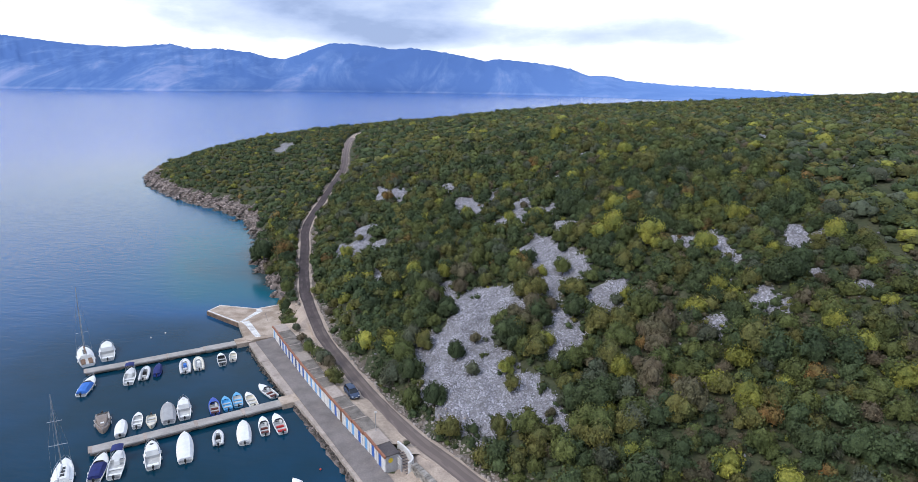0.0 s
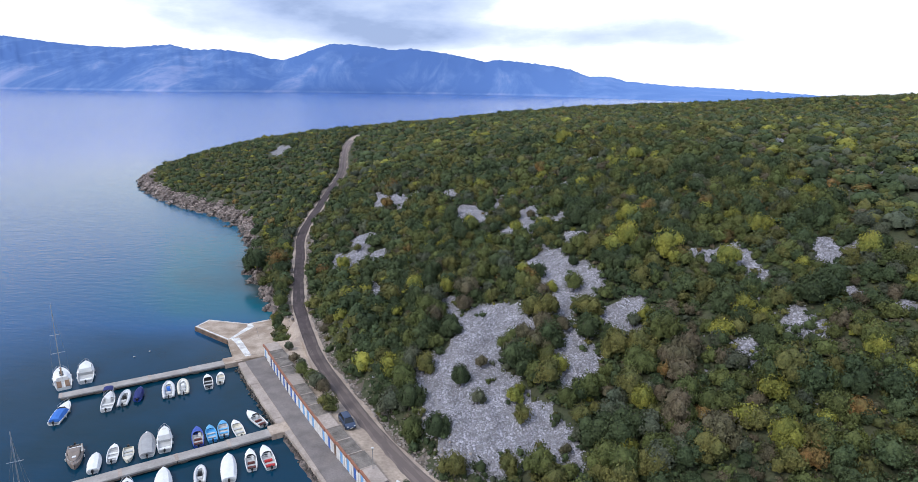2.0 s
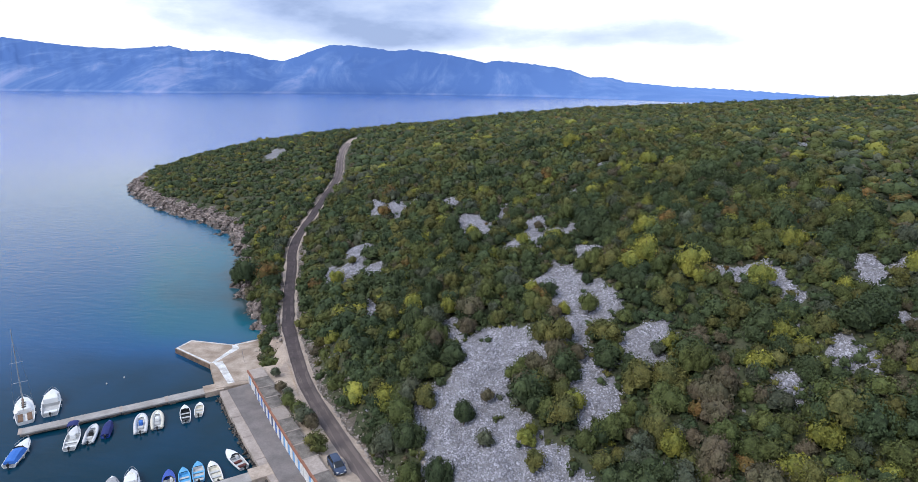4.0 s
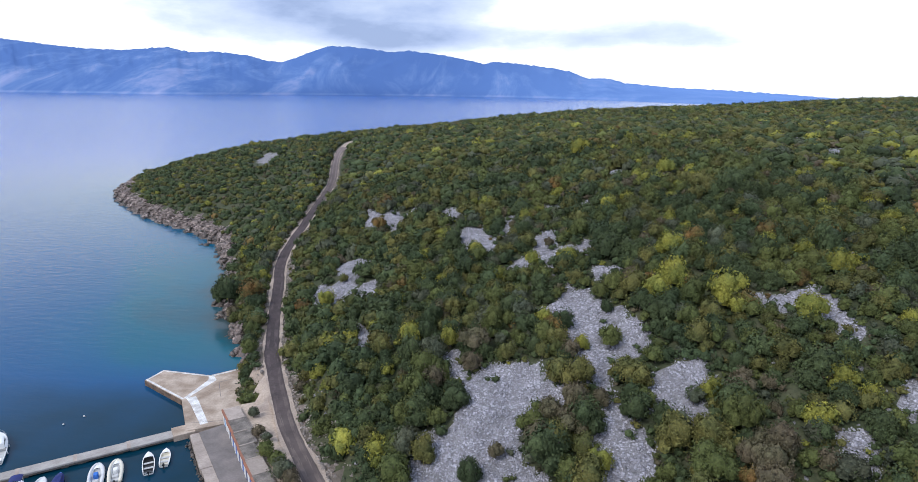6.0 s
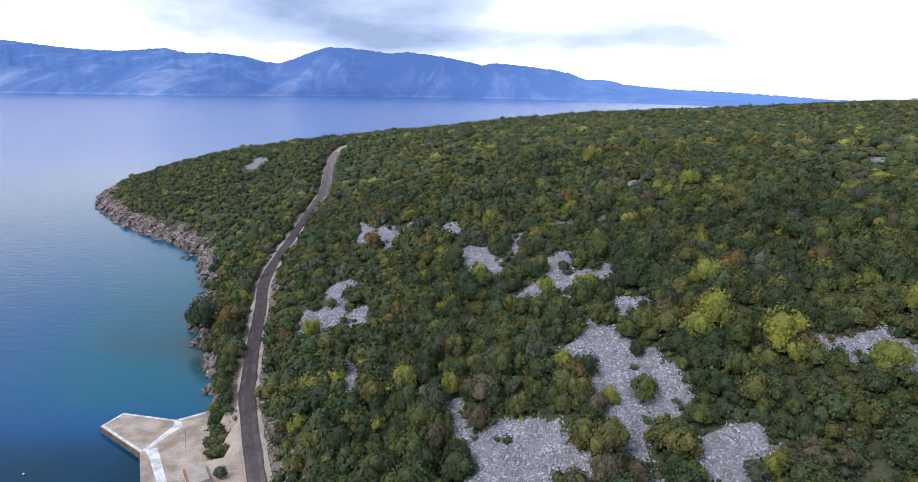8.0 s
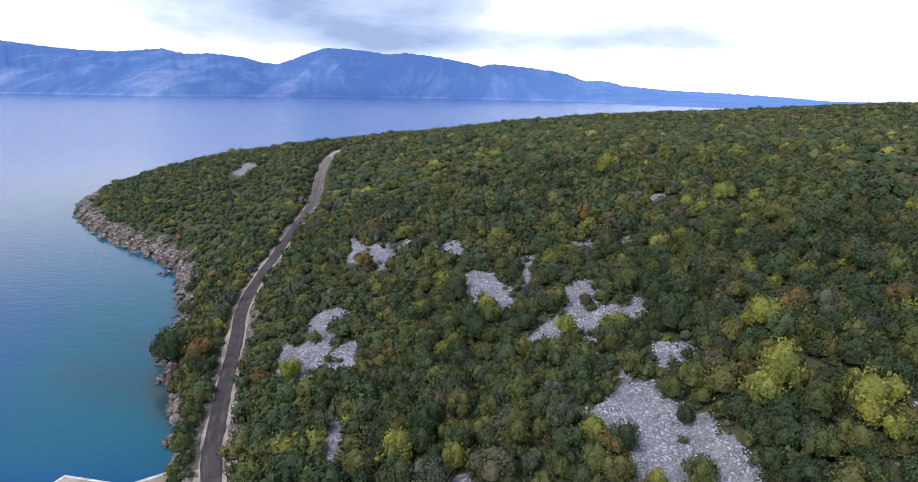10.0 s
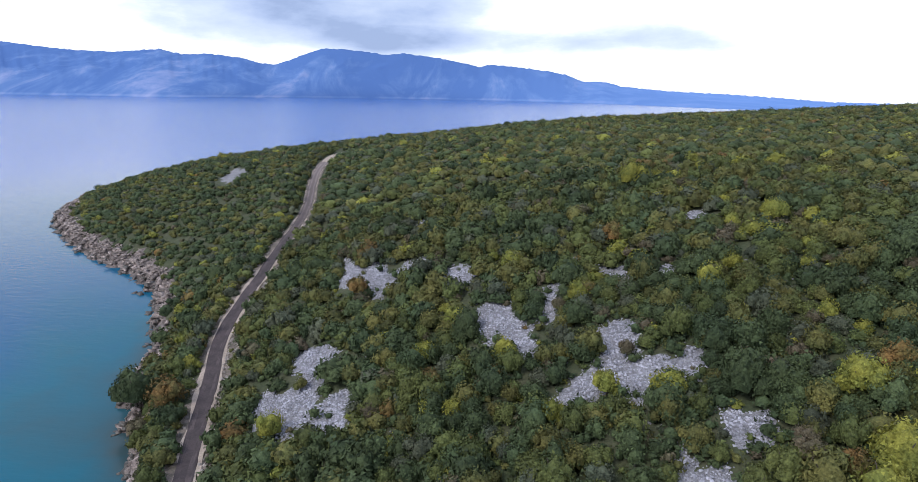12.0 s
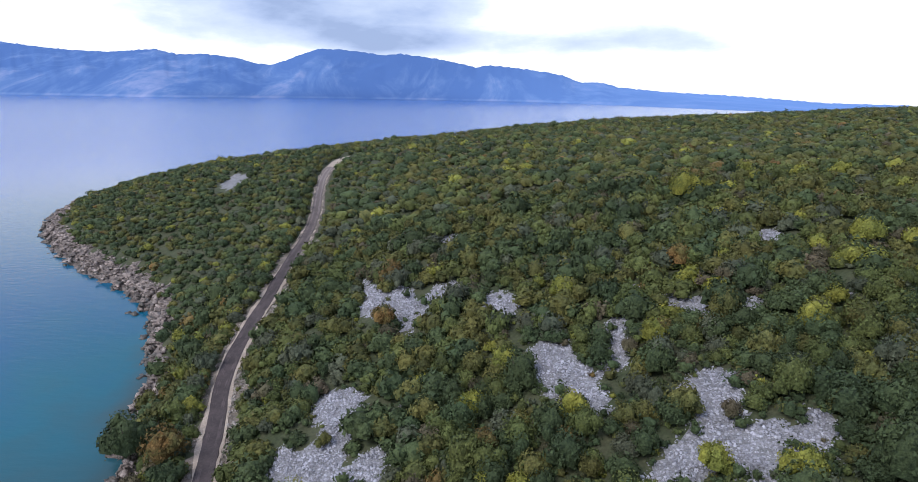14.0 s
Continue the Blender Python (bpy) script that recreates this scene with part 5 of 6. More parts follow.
LANDMARKS += [(25.9, 97.8, 2.3, 3), (23.4, 98.3, 1.1, 4), (27.7, 97.0, 1.2, 4), (30.8, 92.7, 2.3, 3), (17.0, 95.1, 1.0, 0), (11.4, 93.1, 1.4, 0), (8.9, 95.2, 1.3, 3), (8.4, 112.1, 1.3, 3), (7.9, 128.9, 1.6, 3), (22.3, 127.0, 1.6, 3), (-9.3, 120.2, 1.2, 4), (-5.6, 127.7, 1.9, 0), (-6.9, 130.6, 1.4, 3), (0.2, 143.6, 1.5, 3), (5.6, 129.2, 0.9, 6), (-22.6, 146.0, 1.6, 4), (11.2, 117.0, 0.9, 6), (7.6, 118.7, 1.6, 2), (-25.9, 126.8, 0.9, 2), (13.3, 109.4, 1.5, 3), (14.8, 145.0, 1.6, 4), (-1.2, 121.8, 1.4, 3)]
LANDMARKS += [(-10.2, 125.9, 1.4, 3)]
# bushes along the shore and the road
LANDMARKS_MORE = [(-51.8, 133.9, 2.9, 0), (-49.6, 135.6, 2.2, 0), (-46.0, 131.2, 2.5, 4), (-48.4, 129.0, 1.6, 6), (-43.4, 126.3, 1.5, 0), (36.2, 144, 1.8, 3), (22.0, 169.0, 2.6, 3),
                  (-36.0, 104.6, 1.2, 0), (-36.9, 108, 1.4, 1), (-38.3, 111.4, 1.4, 0), (-39.6, 115, 1.5, 1),
                  (-41.2, 118.6, 1.5, 0), (-34.7, 101.0, 0.9, 1), (-43, 122.5, 1.6, 2), (-32.6, 98.0, 0.8, 5)]
for n, (x, y, R, t) in enumerate(LANDMARKS + LANDMARKS_MORE):
    if R > 0.5:
        plant(x, y, R * 1.12, t, n % 3, n * 1.7)
# shrubs on the strip between lockers and road
for n, (s, q, R, t) in enumerate([(3.2, 3.2, 0.9, 5), (8.2, 2.5, 1.0, 6), (9.8, 3.0, 0.8, 5), (13.2, 2.1, 1.3, 1), (15.6, 2.6, 1.2, 1), (18.4, 2.3, 1.6, 5), (20.2, 2.9, 1.3, 6), (25.2, 1.9, 1.6, 2), (45.0, 3.3, 0.5, 5)]):
    x, y = plan(s, q)
    ob = plant(x, y, R, t, n % 3, n * 2.1, 1.35)
    ob.location.z = 2.45
spots = tree_spots(-9, 30, 54, 102, 1.95, 7, PICKED)
sel = np.random.RandomState(8)
tints = tint_of(spots[0], spots[1], sel)
count = 0
rest = []
for x, y, z, r, t in zip(*spots, tints):
    if min(math.hypot(x - a, y - b) - 0.6 * R for a, b, R, _ in LANDMARKS + LANDMARKS_MORE) < 0.6:
        continue
    R = (1.05 + 1.3 * sel.uniform(0, 1) ** 1.6) * min(1.0, 0.35 + 0.16 * r)
    if count < 250:
        plant(x, y, R, int(t), sel.randint(3), sel.uniform(0, 6.283), sel.uniform(1.2, 1.7))
        count += 1
    else:
        rest.append((x, y, z, r))
for key, root in masters.items():
    if key not in used:
        for ob in list(root.children) + [root]:
            bpy.data.objects.remove(ob)
main = tree_spots(-14, 62, 36, 134, 2.05, 1, lambda x, y: CLOSE(x, y) & ~PICKED(x, y))
slope = tree_spots(-75, 62, 36, 186, 1.9, 11, lambda x, y: NEAR(x, y) & ~CLOSE(x, y))
# tall bushes close along the seaward edge of the upper road
edge_t = np.gradient(ROAD_LINE, axis=0)
edge_t /= np.linalg.norm(edge_t, axis=1)[:, None]
row = ROAD_LINE + np.column_stack([-edge_t[:, 1], edge_t[:, 0]]) * sel.uniform(2.7, 3.4, len(ROAD_LINE))[:, None]
row = row[(row[:, 1] > 118) & (row[:, 1] < 292)][::2]
hedge = (row[:, 0], row[:, 1], ground_z(row[:, 0], row[:, 1])[0], np.full(len(row), 2.6))
if rest:
    main = [np.concatenate([m, np.array(c)]) for m, c in zip(main, zip(*rest))]
woods("woodland", main, NEAR_CROWNS, (1.1, 2.1), 2, FOREST, 0.0, (1.1, 1.75))
woods("slope_woodland", [np.concatenate([m, h]) for m, h in zip(slope, hedge)], SLOPE_CROWNS, (1.1, 2.5), 12, "dense low woodland in mixed greens above the shore road", 0.0, (0.95, 1.4))


# ---- loose stones ----
M_RUBBLE = mat("rubble", (0.36, 0.315, 0.29), 0.9, (0.20, 0.17, 0.15), 0.6, bump=0.03, bump_scale=7, island=0.3, fine=0.15)

def stone_field(name, px, py, pz, size, material, label, seed, flat=0.6, sink=0.3, along=None, long=1.0):
    """Angular stones, each a jittered block bedded on its open underside, in one mesh."""
    rng = np.random.RandomState(seed)
    k = len(px)
    cube = np.array([(x, y, z) for x in (-1, 1) for y in (-1, 1) for z in (-1, 1)], dtype=float)
    quads = [(0, 1, 3, 2), (4, 6, 7, 5), (0, 4, 5, 1), (2, 3, 7, 6), (1, 5, 7, 3)]
    tri = np.array([t for a, b, c, d in quads for t in ((a, b, c), (a, c, d))])
    s = size[0] + (size[1] - size[0]) * rng.uniform(0, 1, k) ** 2.2
    v = cube[None] * (1 + rng.uniform(-0.42, 0.25, (k, 8, 3)))
    v = v * (s[:, None] * np.column_stack([rng.uniform(0.7, 1.3, k), rng.uniform(0.6, 1.0, k), rng.uniform(0.7, 1.1, k) * flat]))[:, None] * 0.5
    a, b = rng.uniform(0, 6.283, k), rng.normal(0, 0.4, k)
    if along is not None:
        a, b = along + rng.normal(0, 0.4, k), rng.normal(0, 0.16, k)
        v[..., 0] *= long
    x1 = v[..., 0] * np.cos(b)[:, None] - v[..., 2] * np.sin(b)[:, None]
    z1 = v[..., 0] * np.sin(b)[:, None] + v[..., 2] * np.cos(b)[:, None]
    x2 = x1 * np.cos(a)[:, None] - v[..., 1] * np.sin(a)[:, None]
    y2 = x1 * np.sin(a)[:, None] + v[..., 1] * np.cos(a)[:, None]
    out = np.stack([x2 + px[:, None], y2 + py[:, None], z1 + (pz + s * flat * (0.5 - sink))[:, None]], -1)
    f = (tri[None] + (np.arange(k) * 8)[:, None, None]).reshape(-1, 3)
    ob = new(name, tri_mesh(name, out.reshape(-1, 3), f, [material]))
    return tagged(ob, label, "stones", kind="stuff")


rng = np.random.RandomState(41)
# scree
sx, sy = rng.uniform(-34, 64, 440000), rng.uniform(46, 180, 440000)
keep = scree_amount(sx, sy) > rng.uniform(-0.7, 0.15, sx.size)
sx, sy = sx[keep], sy[keep]
z, d, r, q, s = ground_z(sx, sy)
ok = (r > 3.0) & (q > 7)
stone_field("scree_stones", sx[ok], sy[ok], z[ok], (0.08, 0.29), M_STONE, "pale grey broken limestone scree", 42)
# single stones between the trees
sx, sy = rng.uniform(-40, 80, 1300), rng.uniform(48, 190, 1300)
z, d, r, q, s = ground_z(sx, sy)
ok = (d > 6) & (r > 4) & (q > 8)
stone_field("loose_stones", sx[ok], sy[ok], z[ok], (0.2, 0.6), M_SCREE, "scattered grey limestone boulders among the trees", 43)
# rubble bank on the uphill side of the road, and along its edges
t = np.gradient(ROAD_LINE, axis=0)
t /= np.linalg.norm(t, axis=1)[:, None]
side = np.column_stack([t[:, 1], -t[:, 0]])
i = rng.randint(50, len(ROAD_LINE), 9500)
off = np.where(rng.uniform(0, 1, 9500) < 0.9, 1.5 + np.abs(rng.normal(0, 1.2, 9500)), -1.5 - np.abs(rng.normal(0, 0.5, 9500)))
p = ROAD_LINE[i] + side[i] * off[:, None] + rng.uniform(-1, 1, (9500, 2)) * 1.0
z, d, r, q, s = ground_z(p[:, 0], p[:, 1])
ok = (r > 1.45) & (p[:, 1] < 200) & ((off > 0) | (p[:, 1] > 100))
stone_field("roadside_rubble", p[ok, 0], p[ok, 1], z[ok], (0.14, 0.5), M_RUBBLE, "pale rubble stones along the road cutting", 44)
# shore rocks
line = smooth_line(COAST[6:24], 1.0)
i = rng.randint(0, len(line), 16000)
p = line[i] + rng.normal(0, 5.0, (16000, 2))
z, d, r, q, s = ground_z(p[:, 0], p[:, 1])
tangent = np.gradient(line, axis=0)[i]
trend = np.arctan2(tangent[:, 1], tangent[:, 0])
ok = (d > 0.4) & (d < shore_width(p[:, 0], p[:, 1]) + 0.5)
stone_field("shore_rocks", p[ok, 0], p[ok, 1], z[ok], (0.16, 1.0), M_SHORE, "jagged brown-grey limestone rocks along the waterline", 45, 0.42, 0.25, trend[ok], 2.1)
ok = (d > -0.7) & (d < 1.5)
stone_field("wet_shore_rocks", p[ok, 0], p[ok, 1], z[ok], (0.2, 0.9), M_WET, "dark wet rocks at the waterline", 48, 0.5, 0.25, trend[ok], 1.6)
# rocks at the foot of the quay
i = rng.uniform(0, 53, 900)
qq = np.array([quay_edge(a) for a in i]) - np.abs(rng.normal(0, 0.22, 900))
p = np.array([plan(a, b) for a, b in zip(i, qq)])
stone_field("quay_rubble", p[:, 0], p[:, 1], np.full(900, 0.05) + rng.uniform(-0.3, 0.3, 900), (0.15, 0.42), M_WET, "dark rubble at the foot of the quay wall", 46)
stone_field("reef_rock", np.array([-83.3, -82.2, -84.4]), np.array([188.2, 187.6, 188.6]), np.array([-0.2, -0.1, -0.3]), (0.8, 1.4), M_WET, "small dark rock just off the shore", 47)


# ---- boats ----
M_GEL = mat("white_gelcoat", (0.88, 0.88, 0.87), 0.3, (0.78, 0.78, 0.77), 1.2, fine=0.04)
M_CREAM = mat("cream_gelcoat", (0.72, 0.68, 0.58), 0.4, (0.64, 0.60, 0.50), 1.5, fine=0.06)
M_INNER = mat("grey_liner", (0.58, 0.58, 0.57), 0.6, (0.46, 0.46, 0.46), 2.0, fine=0.08)
M_TEAK = mat("weathered_teak", (0.22, 0.13, 0.08), 0.7, (0.16, 0.095, 0.06), 3.0, fine=0.15)
M_BLACK = mat("black_plastic", (0.02, 0.02, 0.022), 0.4, (0.03, 0.03, 0.032), 3.0, fine=0.05)
M_PVC = mat("grey_rubber_tube", (0.66, 0.67, 0.68), 0.5, (0.6, 0.6, 0.61), 2.0, fine=0.05)
M_SKYB = mat("sky_blue_paint", (0.10, 0.38, 0.68), 0.4, (0.12, 0.42, 0.70), 2.0, fine=0.06)
M_ROYAL = mat("royal_blue_paint", (0.03, 0.08, 0.44), 0.4, (0.035, 0.09, 0.40), 2.0, fine=0.06)
M_CANVAS_W = mat("white_canvas", (0.82, 0.82, 0.82), 0.85, (0.74, 0.74, 0.75), 1.5, bump=0.03, bump_scale=3, fine=0.06)
M_CANVAS_G = mat("grey_canvas", (0.40, 0.40, 0.41), 0.85, (0.34, 0.34, 0.35), 1.5, bump=0.03, bump_scale=3, fine=0.08)
M_CANVAS_B = mat("blue_canvas", (0.05, 0.19, 0.60), 0.85, (0.04, 0.16, 0.52), 1.5, bump=0.03, bump_scale=3, fine=0.08)
M_TAUPE = mat("taupe_paint", (0.27, 0.22, 0.19), 0.6, (0.22, 0.18, 0.16), 1.5, fine=0.1)
M_RED = mat("red_paint", (0.50, 0.03, 0.03), 0.4, (0.45, 0.03, 0.03), 2.0, fine=0.05)
M_MAROON = mat("maroon_cushion", (0.14, 0.035, 0.03), 0.7, (0.11, 0.03, 0.025), 2.0, fine=0.1)
M_GLASS = mat("smoked_glass", (0.015, 0.018, 0.022), 0.08, (0.02, 0.022, 0.025), 2.0, fine=0.02, spec=0.6)
M_ALU = mat("aluminium_spar", (0.62, 0.63, 0.65), 0.35, (0.55, 0.56, 0.58), 3.0, metal=0.8, fine=0.05)


def half_width(t, W, full=2.4):
    """Half breadth from the stern (0) to the bow (1)."""
    w = W / 2 * (0.84 + 0.16 * math.sin(min(t / 0.45, 1) * math.pi / 2))
    if t > 0.4:
        w *= max(0.0, 1 - ((t - 0.4) / 0.6) ** full) ** 0.68
    return max(w, 0.02)


def sheer(t, F):
    return F * (1 + 0.3 * t * t)


def loft(rings, close_ends=True):
    bm = bmesh.new()
    rows = [[bm.verts.new(p) for p in ring] for ring in rings]
    for a, b in zip(rows[:-1], rows[1:]):
        for j in range(len(a) - 1):
            bm.faces.new((a[j], a[j + 1], b[j + 1], b[j]))
    if close_ends:
        bm.faces.new(rows[0])
        bm.faces.new(rows[-1][::-1])
    return bm


def hull_parts(root, L, W, F, hull_m, inner_m, deck_from, deck_m, sections=14):
    rim = 0.09
    outer, inner = [], []
    for i in range(sections + 1):
        t = i / sections
        x, w, h = (t - 0.5) * L, half_width(t, W), sheer(t, F)
        k = -0.28 + 0.5 * max(0, t - 0.75) / 0.25 * F * 0.9
        outer.append([(x, w - rim if w > rim * 1.5 else 0.01, h), (x, w, h), (x, w * 0.97, h * 0.55), (x, w * 0.8, 0.0), (x, 0, k),
                      (x, -w * 0.8, 0.0), (x, -w * 0.97, h * 0.55), (x, -w, h), (x, -(w - rim) if w > rim * 1.5 else -0.01, h)])
    bm = loft(outer, False)
    bm.verts.ensure_lookup_table()
    bm.faces.new([bm.verts[j] for j in range(9)])
    part("hull", bm, hull_m, root, smooth=False)
    for i in range(sections + 1):
        t = i / sections * deck_from
        x, w, h = (t - 0.5) * L, max(half_width(t, W) - rim, 0.02), sheer(t, F)
        inner.append([(x, w, h - 0.004), (x, w * 0.86, 0.14), (x, -w * 0.86, 0.14), (x, -w, h - 0.004)])
    bm = loft(inner, True)
    part("cockpit", bm, inner_m, root)
    if deck_from < 0.97:
        deck = []
        for i in range(9):
            t = deck_from + (0.995 - deck_from) * i / 8
            x, w, h = (t - 0.5) * L, max(half_width(t, W) - 0.03, 0.012), sheer(t, F)
            deck.append([(x, w, h + 0.01), (x, w * 0.5, h + 0.05 + 0.04 * w), (x, 0, h + 0.06 + 0.06 * w), (x, -w * 0.5, h + 0.05 + 0.04 * w), (x, -w, h + 0.01)])
        part("foredeck", loft(deck, False), deck_m, root, smooth=True)


def outboard(root, L, F):
    bm = bmesh.new()
    box(bm, -0.5 * L - 0.36, -0.5 * L - 0.02, -0.12, 0.12, F * 0.75, F * 0.75 + 0.36, bevel=0.06)
    cowl = part("outboard", bm, M_BLACK, root, "black outboard motor")
    part("leg", boxed(-0.5 * L - 0.3, -0.5 * L - 0.14, -0.05, 0.05, -0.4, F * 0.75), M_BLACK, cowl)


def thwarts(root, L, W, F, m, places):
    for t in places:
        x, w = (t - 0.5) * L, half_width(t, W) - 0.08
        part("seat", boxed(x - 0.17, x + 0.17, -w, w, F * 0.55, F * 0.55 + 0.06, bevel=0.015), m, root)


def canvas(root, L, W, F, t0, t1, m, rise=0.35, name="canvas_cover"):
    rings = []
    for i in range(11):
        t = t0 + (t1 - t0) * i / 10
        x, w, h = (t - 0.5) * L, half_width(t, W) + 0.03, sheer(t, F)
        top = rise * (0.55 + 0.45 * math.sin(math.pi * i / 10)) * min(1, w * 1.6)
        rings.append([(x, w, h - 0.14), (x, w * 0.97, h + 0.02), (x, w * 0.62, h + top * 0.86), (x, 0, h + top), (x, -w * 0.62, h + top * 0.86), (x, -w * 0.97, h + 0.02), (x, -w, h - 0.14)])
    part(name, loft(rings, True), m, root, smooth=False)


def screen(root, L, W, F, t):
    x, w, h = (t - 0.5) * L, half_width(t, W) * 0.72, sheer(t, F)
    bm = bmesh.new()
    lo = [(x - 0.25, -w, h + 0.04), (x + 0.1, -w * 0.5, h + 0.06), (x + 0.1, w * 0.5, h + 0.06), (x - 0.25, w, h + 0.04)]
    rows = [[bm.verts.new((a + dx, b, c + dz)) for a, b, c in lo] for dx, dz in ((0, 0), (-0.18, 0.36))]
    back = [[bm.verts.new((a + dx - 0.03, b, c + dz)) for a, b, c in lo] for dx, dz in ((0, 0), (-0.18, 0.36))]
    for j in range(3):
        bm.faces.new((rows[0][j], rows[0][j + 1], rows[1][j + 1], rows[1][j]))
        bm.faces.new((back[0][j], back[0][j + 1], back[1][j + 1], back[1][j]))
        bm.faces.new((rows[1][j], rows[1][j + 1], back[1][j + 1], back[1][j]))
    part("windscreen", bm, M_GLASS, root, "dark tinted windscreen")


def bow_rail(root, L, W, F):
    bm = bmesh.new()
    pts = []
    for t in (0.66, 0.8, 0.92, 0.995):
        pts.append(((t - 0.5) * L, max(half_width(t, W) - 0.06, 0.03), sheer(t, F)))
    both = pts + [(a, -b, c) for a, b, c in reversed(pts)]
    for a, b in zip(both[:-1], both[1:]):
        rod(bm, (a[0], a[1], a[2] + 0.38), (b[0], b[1], b[2] + 0.38), 0.02, 5)
    for p in both:
        rod(bm, p, (p[0], p[1], p[2] + 0.38), 0.016, 5)
    part("bow_rail", bm, M_STEEL, root)


def boat(kind, x, y, head, L, hull_m, accent, label, W=None, sides=()):
    W = W or L * 0.37
    L *= 0.93
    W *= 0.79
    F = 0.30 + 0.024 * L
    root = new("boat")
    root.matrix_world = Matrix.Translation((x, y, 0.0)) @ Matrix.Rotation(radians(head), 4, "Z")
    tagged(root, label, "sailboat" if kind == "sail" else "boat", group="moored boats")
    if kind == "open":
        hull_parts(root, L, W, F, hull_m, accent, 0.72, hull_m)
        thwarts(root, L, W, F, M_INNER if accent is not M_INNER else hull_m, (0.25, 0.5))
        outboard(root, L, F)
    elif kind == "runabout":
        hull_parts(root, L, W, F, hull_m, M_INNER, 0.55, hull_m)
        part("stern_bench", boxed(-0.42 * L, -0.33 * L, -W * 0.34, W * 0.34, 0.14, F * 0.8, bevel=0.04), accent, root)
        part("console", boxed(0.0, 0.5, -W * 0.3, -W * 0.08, 0.14, F + 0.2, bevel=0.05), M_GEL, root)
        part("seat", boxed(-0.2 * L, -0.12 * L, -W * 0.3, W * 0.3, 0.14, F * 0.85, bevel=0.04), accent, root)
        screen(root, L, W, F, 0.58)
        outboard(root, L, F)
        if L > 5.5:
            bow_rail(root, L, W, F)
    elif kind == "covered":
        hull_parts(root, L, W, F, hull_m, M_INNER, 0.8, hull_m)
        canvas(root, L, W, F, 0.02, 0.9, accent, 0.45)
        outboard(root, L, F)
    elif kind == "tented":
        hull_parts(root, L, W, F, hull_m, M_INNER, 0.56, hull_m)
        canvas(root, L, W * 0.94, F, 0.06, 0.56, accent, 0.55)
        screen(root, L, W, F, 0.6)
        bow_rail(root, L, W, F)
        outboard(root, L, F)
    elif kind == "bimini":
        hull_parts(root, L, W, F, hull_m, M_INNER, 0.6, hull_m)
        part("console", boxed(-0.2, 0.35, -0.3, 0.3, 0.14, F + 0.35, bevel=0.05), M_GEL, root)
        thwarts(root, L, W, F, M_GEL, (0.12, 0.32))
        top = []
        for i in range(7):
            yy = -W * 0.36 + W * 0.72 * i / 6
            top.append([(0.06 * L, yy, 1.95 - 0.5 * (yy / W) ** 2 * 2), (0.33 * L, yy, 1.9 - 0.5 * (yy / W) ** 2 * 2), (0.33 * L, yy, 1.86 - (yy / W) ** 2), (0.06 * L, yy, 1.91 - (yy / W) ** 2)])
        part("sunshade", loft(top, True), accent, root)
        bm = bmesh.new()
        for xx in (0.08 * L, 0.31 * L):
            for yy in (-W * 0.34, W * 0.34):
                rod(bm, (0.1 * L, yy, F), (xx, yy, 1.82), 0.02, 5)
        part("frame", bm, M_STEEL, root)
        outboard(root, L, F)
        bow_rail(root, L, W, F)
    elif kind == "rib":
        hull_parts(root, L * 0.9, W * 0.7, F * 0.8, hull_m, M_INNER, 0.8, hull_m)
        bm = bmesh.new()
        path = [(-0.52 * L, W * 0.36)] + [((t - 0.5) * L, (half_width(t, W * 0.86, 3.0))) for t in (0.15, 0.35, 0.55, 0.7, 0.82, 0.92, 0.985)]
        full = [(a, b) for a, b in path] + [(a, -b) for a, b in reversed(path)]
        r = 0.065 * W + 0.1
        bm.free()
        way = np.gradient(np.array(full), axis=0)
        rings = []
        for (a, b), (u, v) in zip(full, way):
            size = math.hypot(u, v) or 1.0
            rings.append([(a + v / size * r * math.cos(0.785 * k), b - u / size * r * math.cos(0.785 * k), F * 0.8 + r * math.sin(0.785 * k)) for k in range(9)])
        part("tube", loft(rings, True), M_PVC if accent is not M_CREAM else M_CREAM, root, smooth=True)
        part("console", boxed(-0.1 * L, 0.04 * L, -0.25, 0.25, 0.1, F + 0.3, bevel=0.06), accent if accent in (M_CANVAS_B, M_BLACK) else M_GEL, root)
        part("seat", boxed(-0.28 * L, -0.16 * L, -0.32, 0.32, 0.1, F * 0.9, bevel=0.05), M_INNER, root)
        outboard(root, L, F)
    elif kind == "cabin":
        hull_parts(root, L, W, F * 1.15, hull_m, M_INNER, 0.42, hull_m)
        rings = []
        for t, k, hh in ((0.40, 0.72, 1.15), (0.44, 0.74, 1.28), (0.6, 0.72, 1.25), (0.68, 0.66, 0.75), (0.8, 0.5, 0.5), (0.86, 0.2, 0.32)):
            xx, w, h = (t - 0.5) * L, half_width(t, W) * k, sheer(t, F * 1.15)
            z = h + hh * 0.62
            rings.append([(xx, w * 1.04, h), (xx, w, z - 0.06), (xx, w * 0.8, z), (xx, -w * 0.8, z), (xx, -w, z - 0.06), (xx, -w * 1.04, h)])
        cab = part("cabin", loft(rings, True), hull_m, root)
        for sgn in (1, -1):
            t = 0.52
            w = half_width(t, W) * 0.735
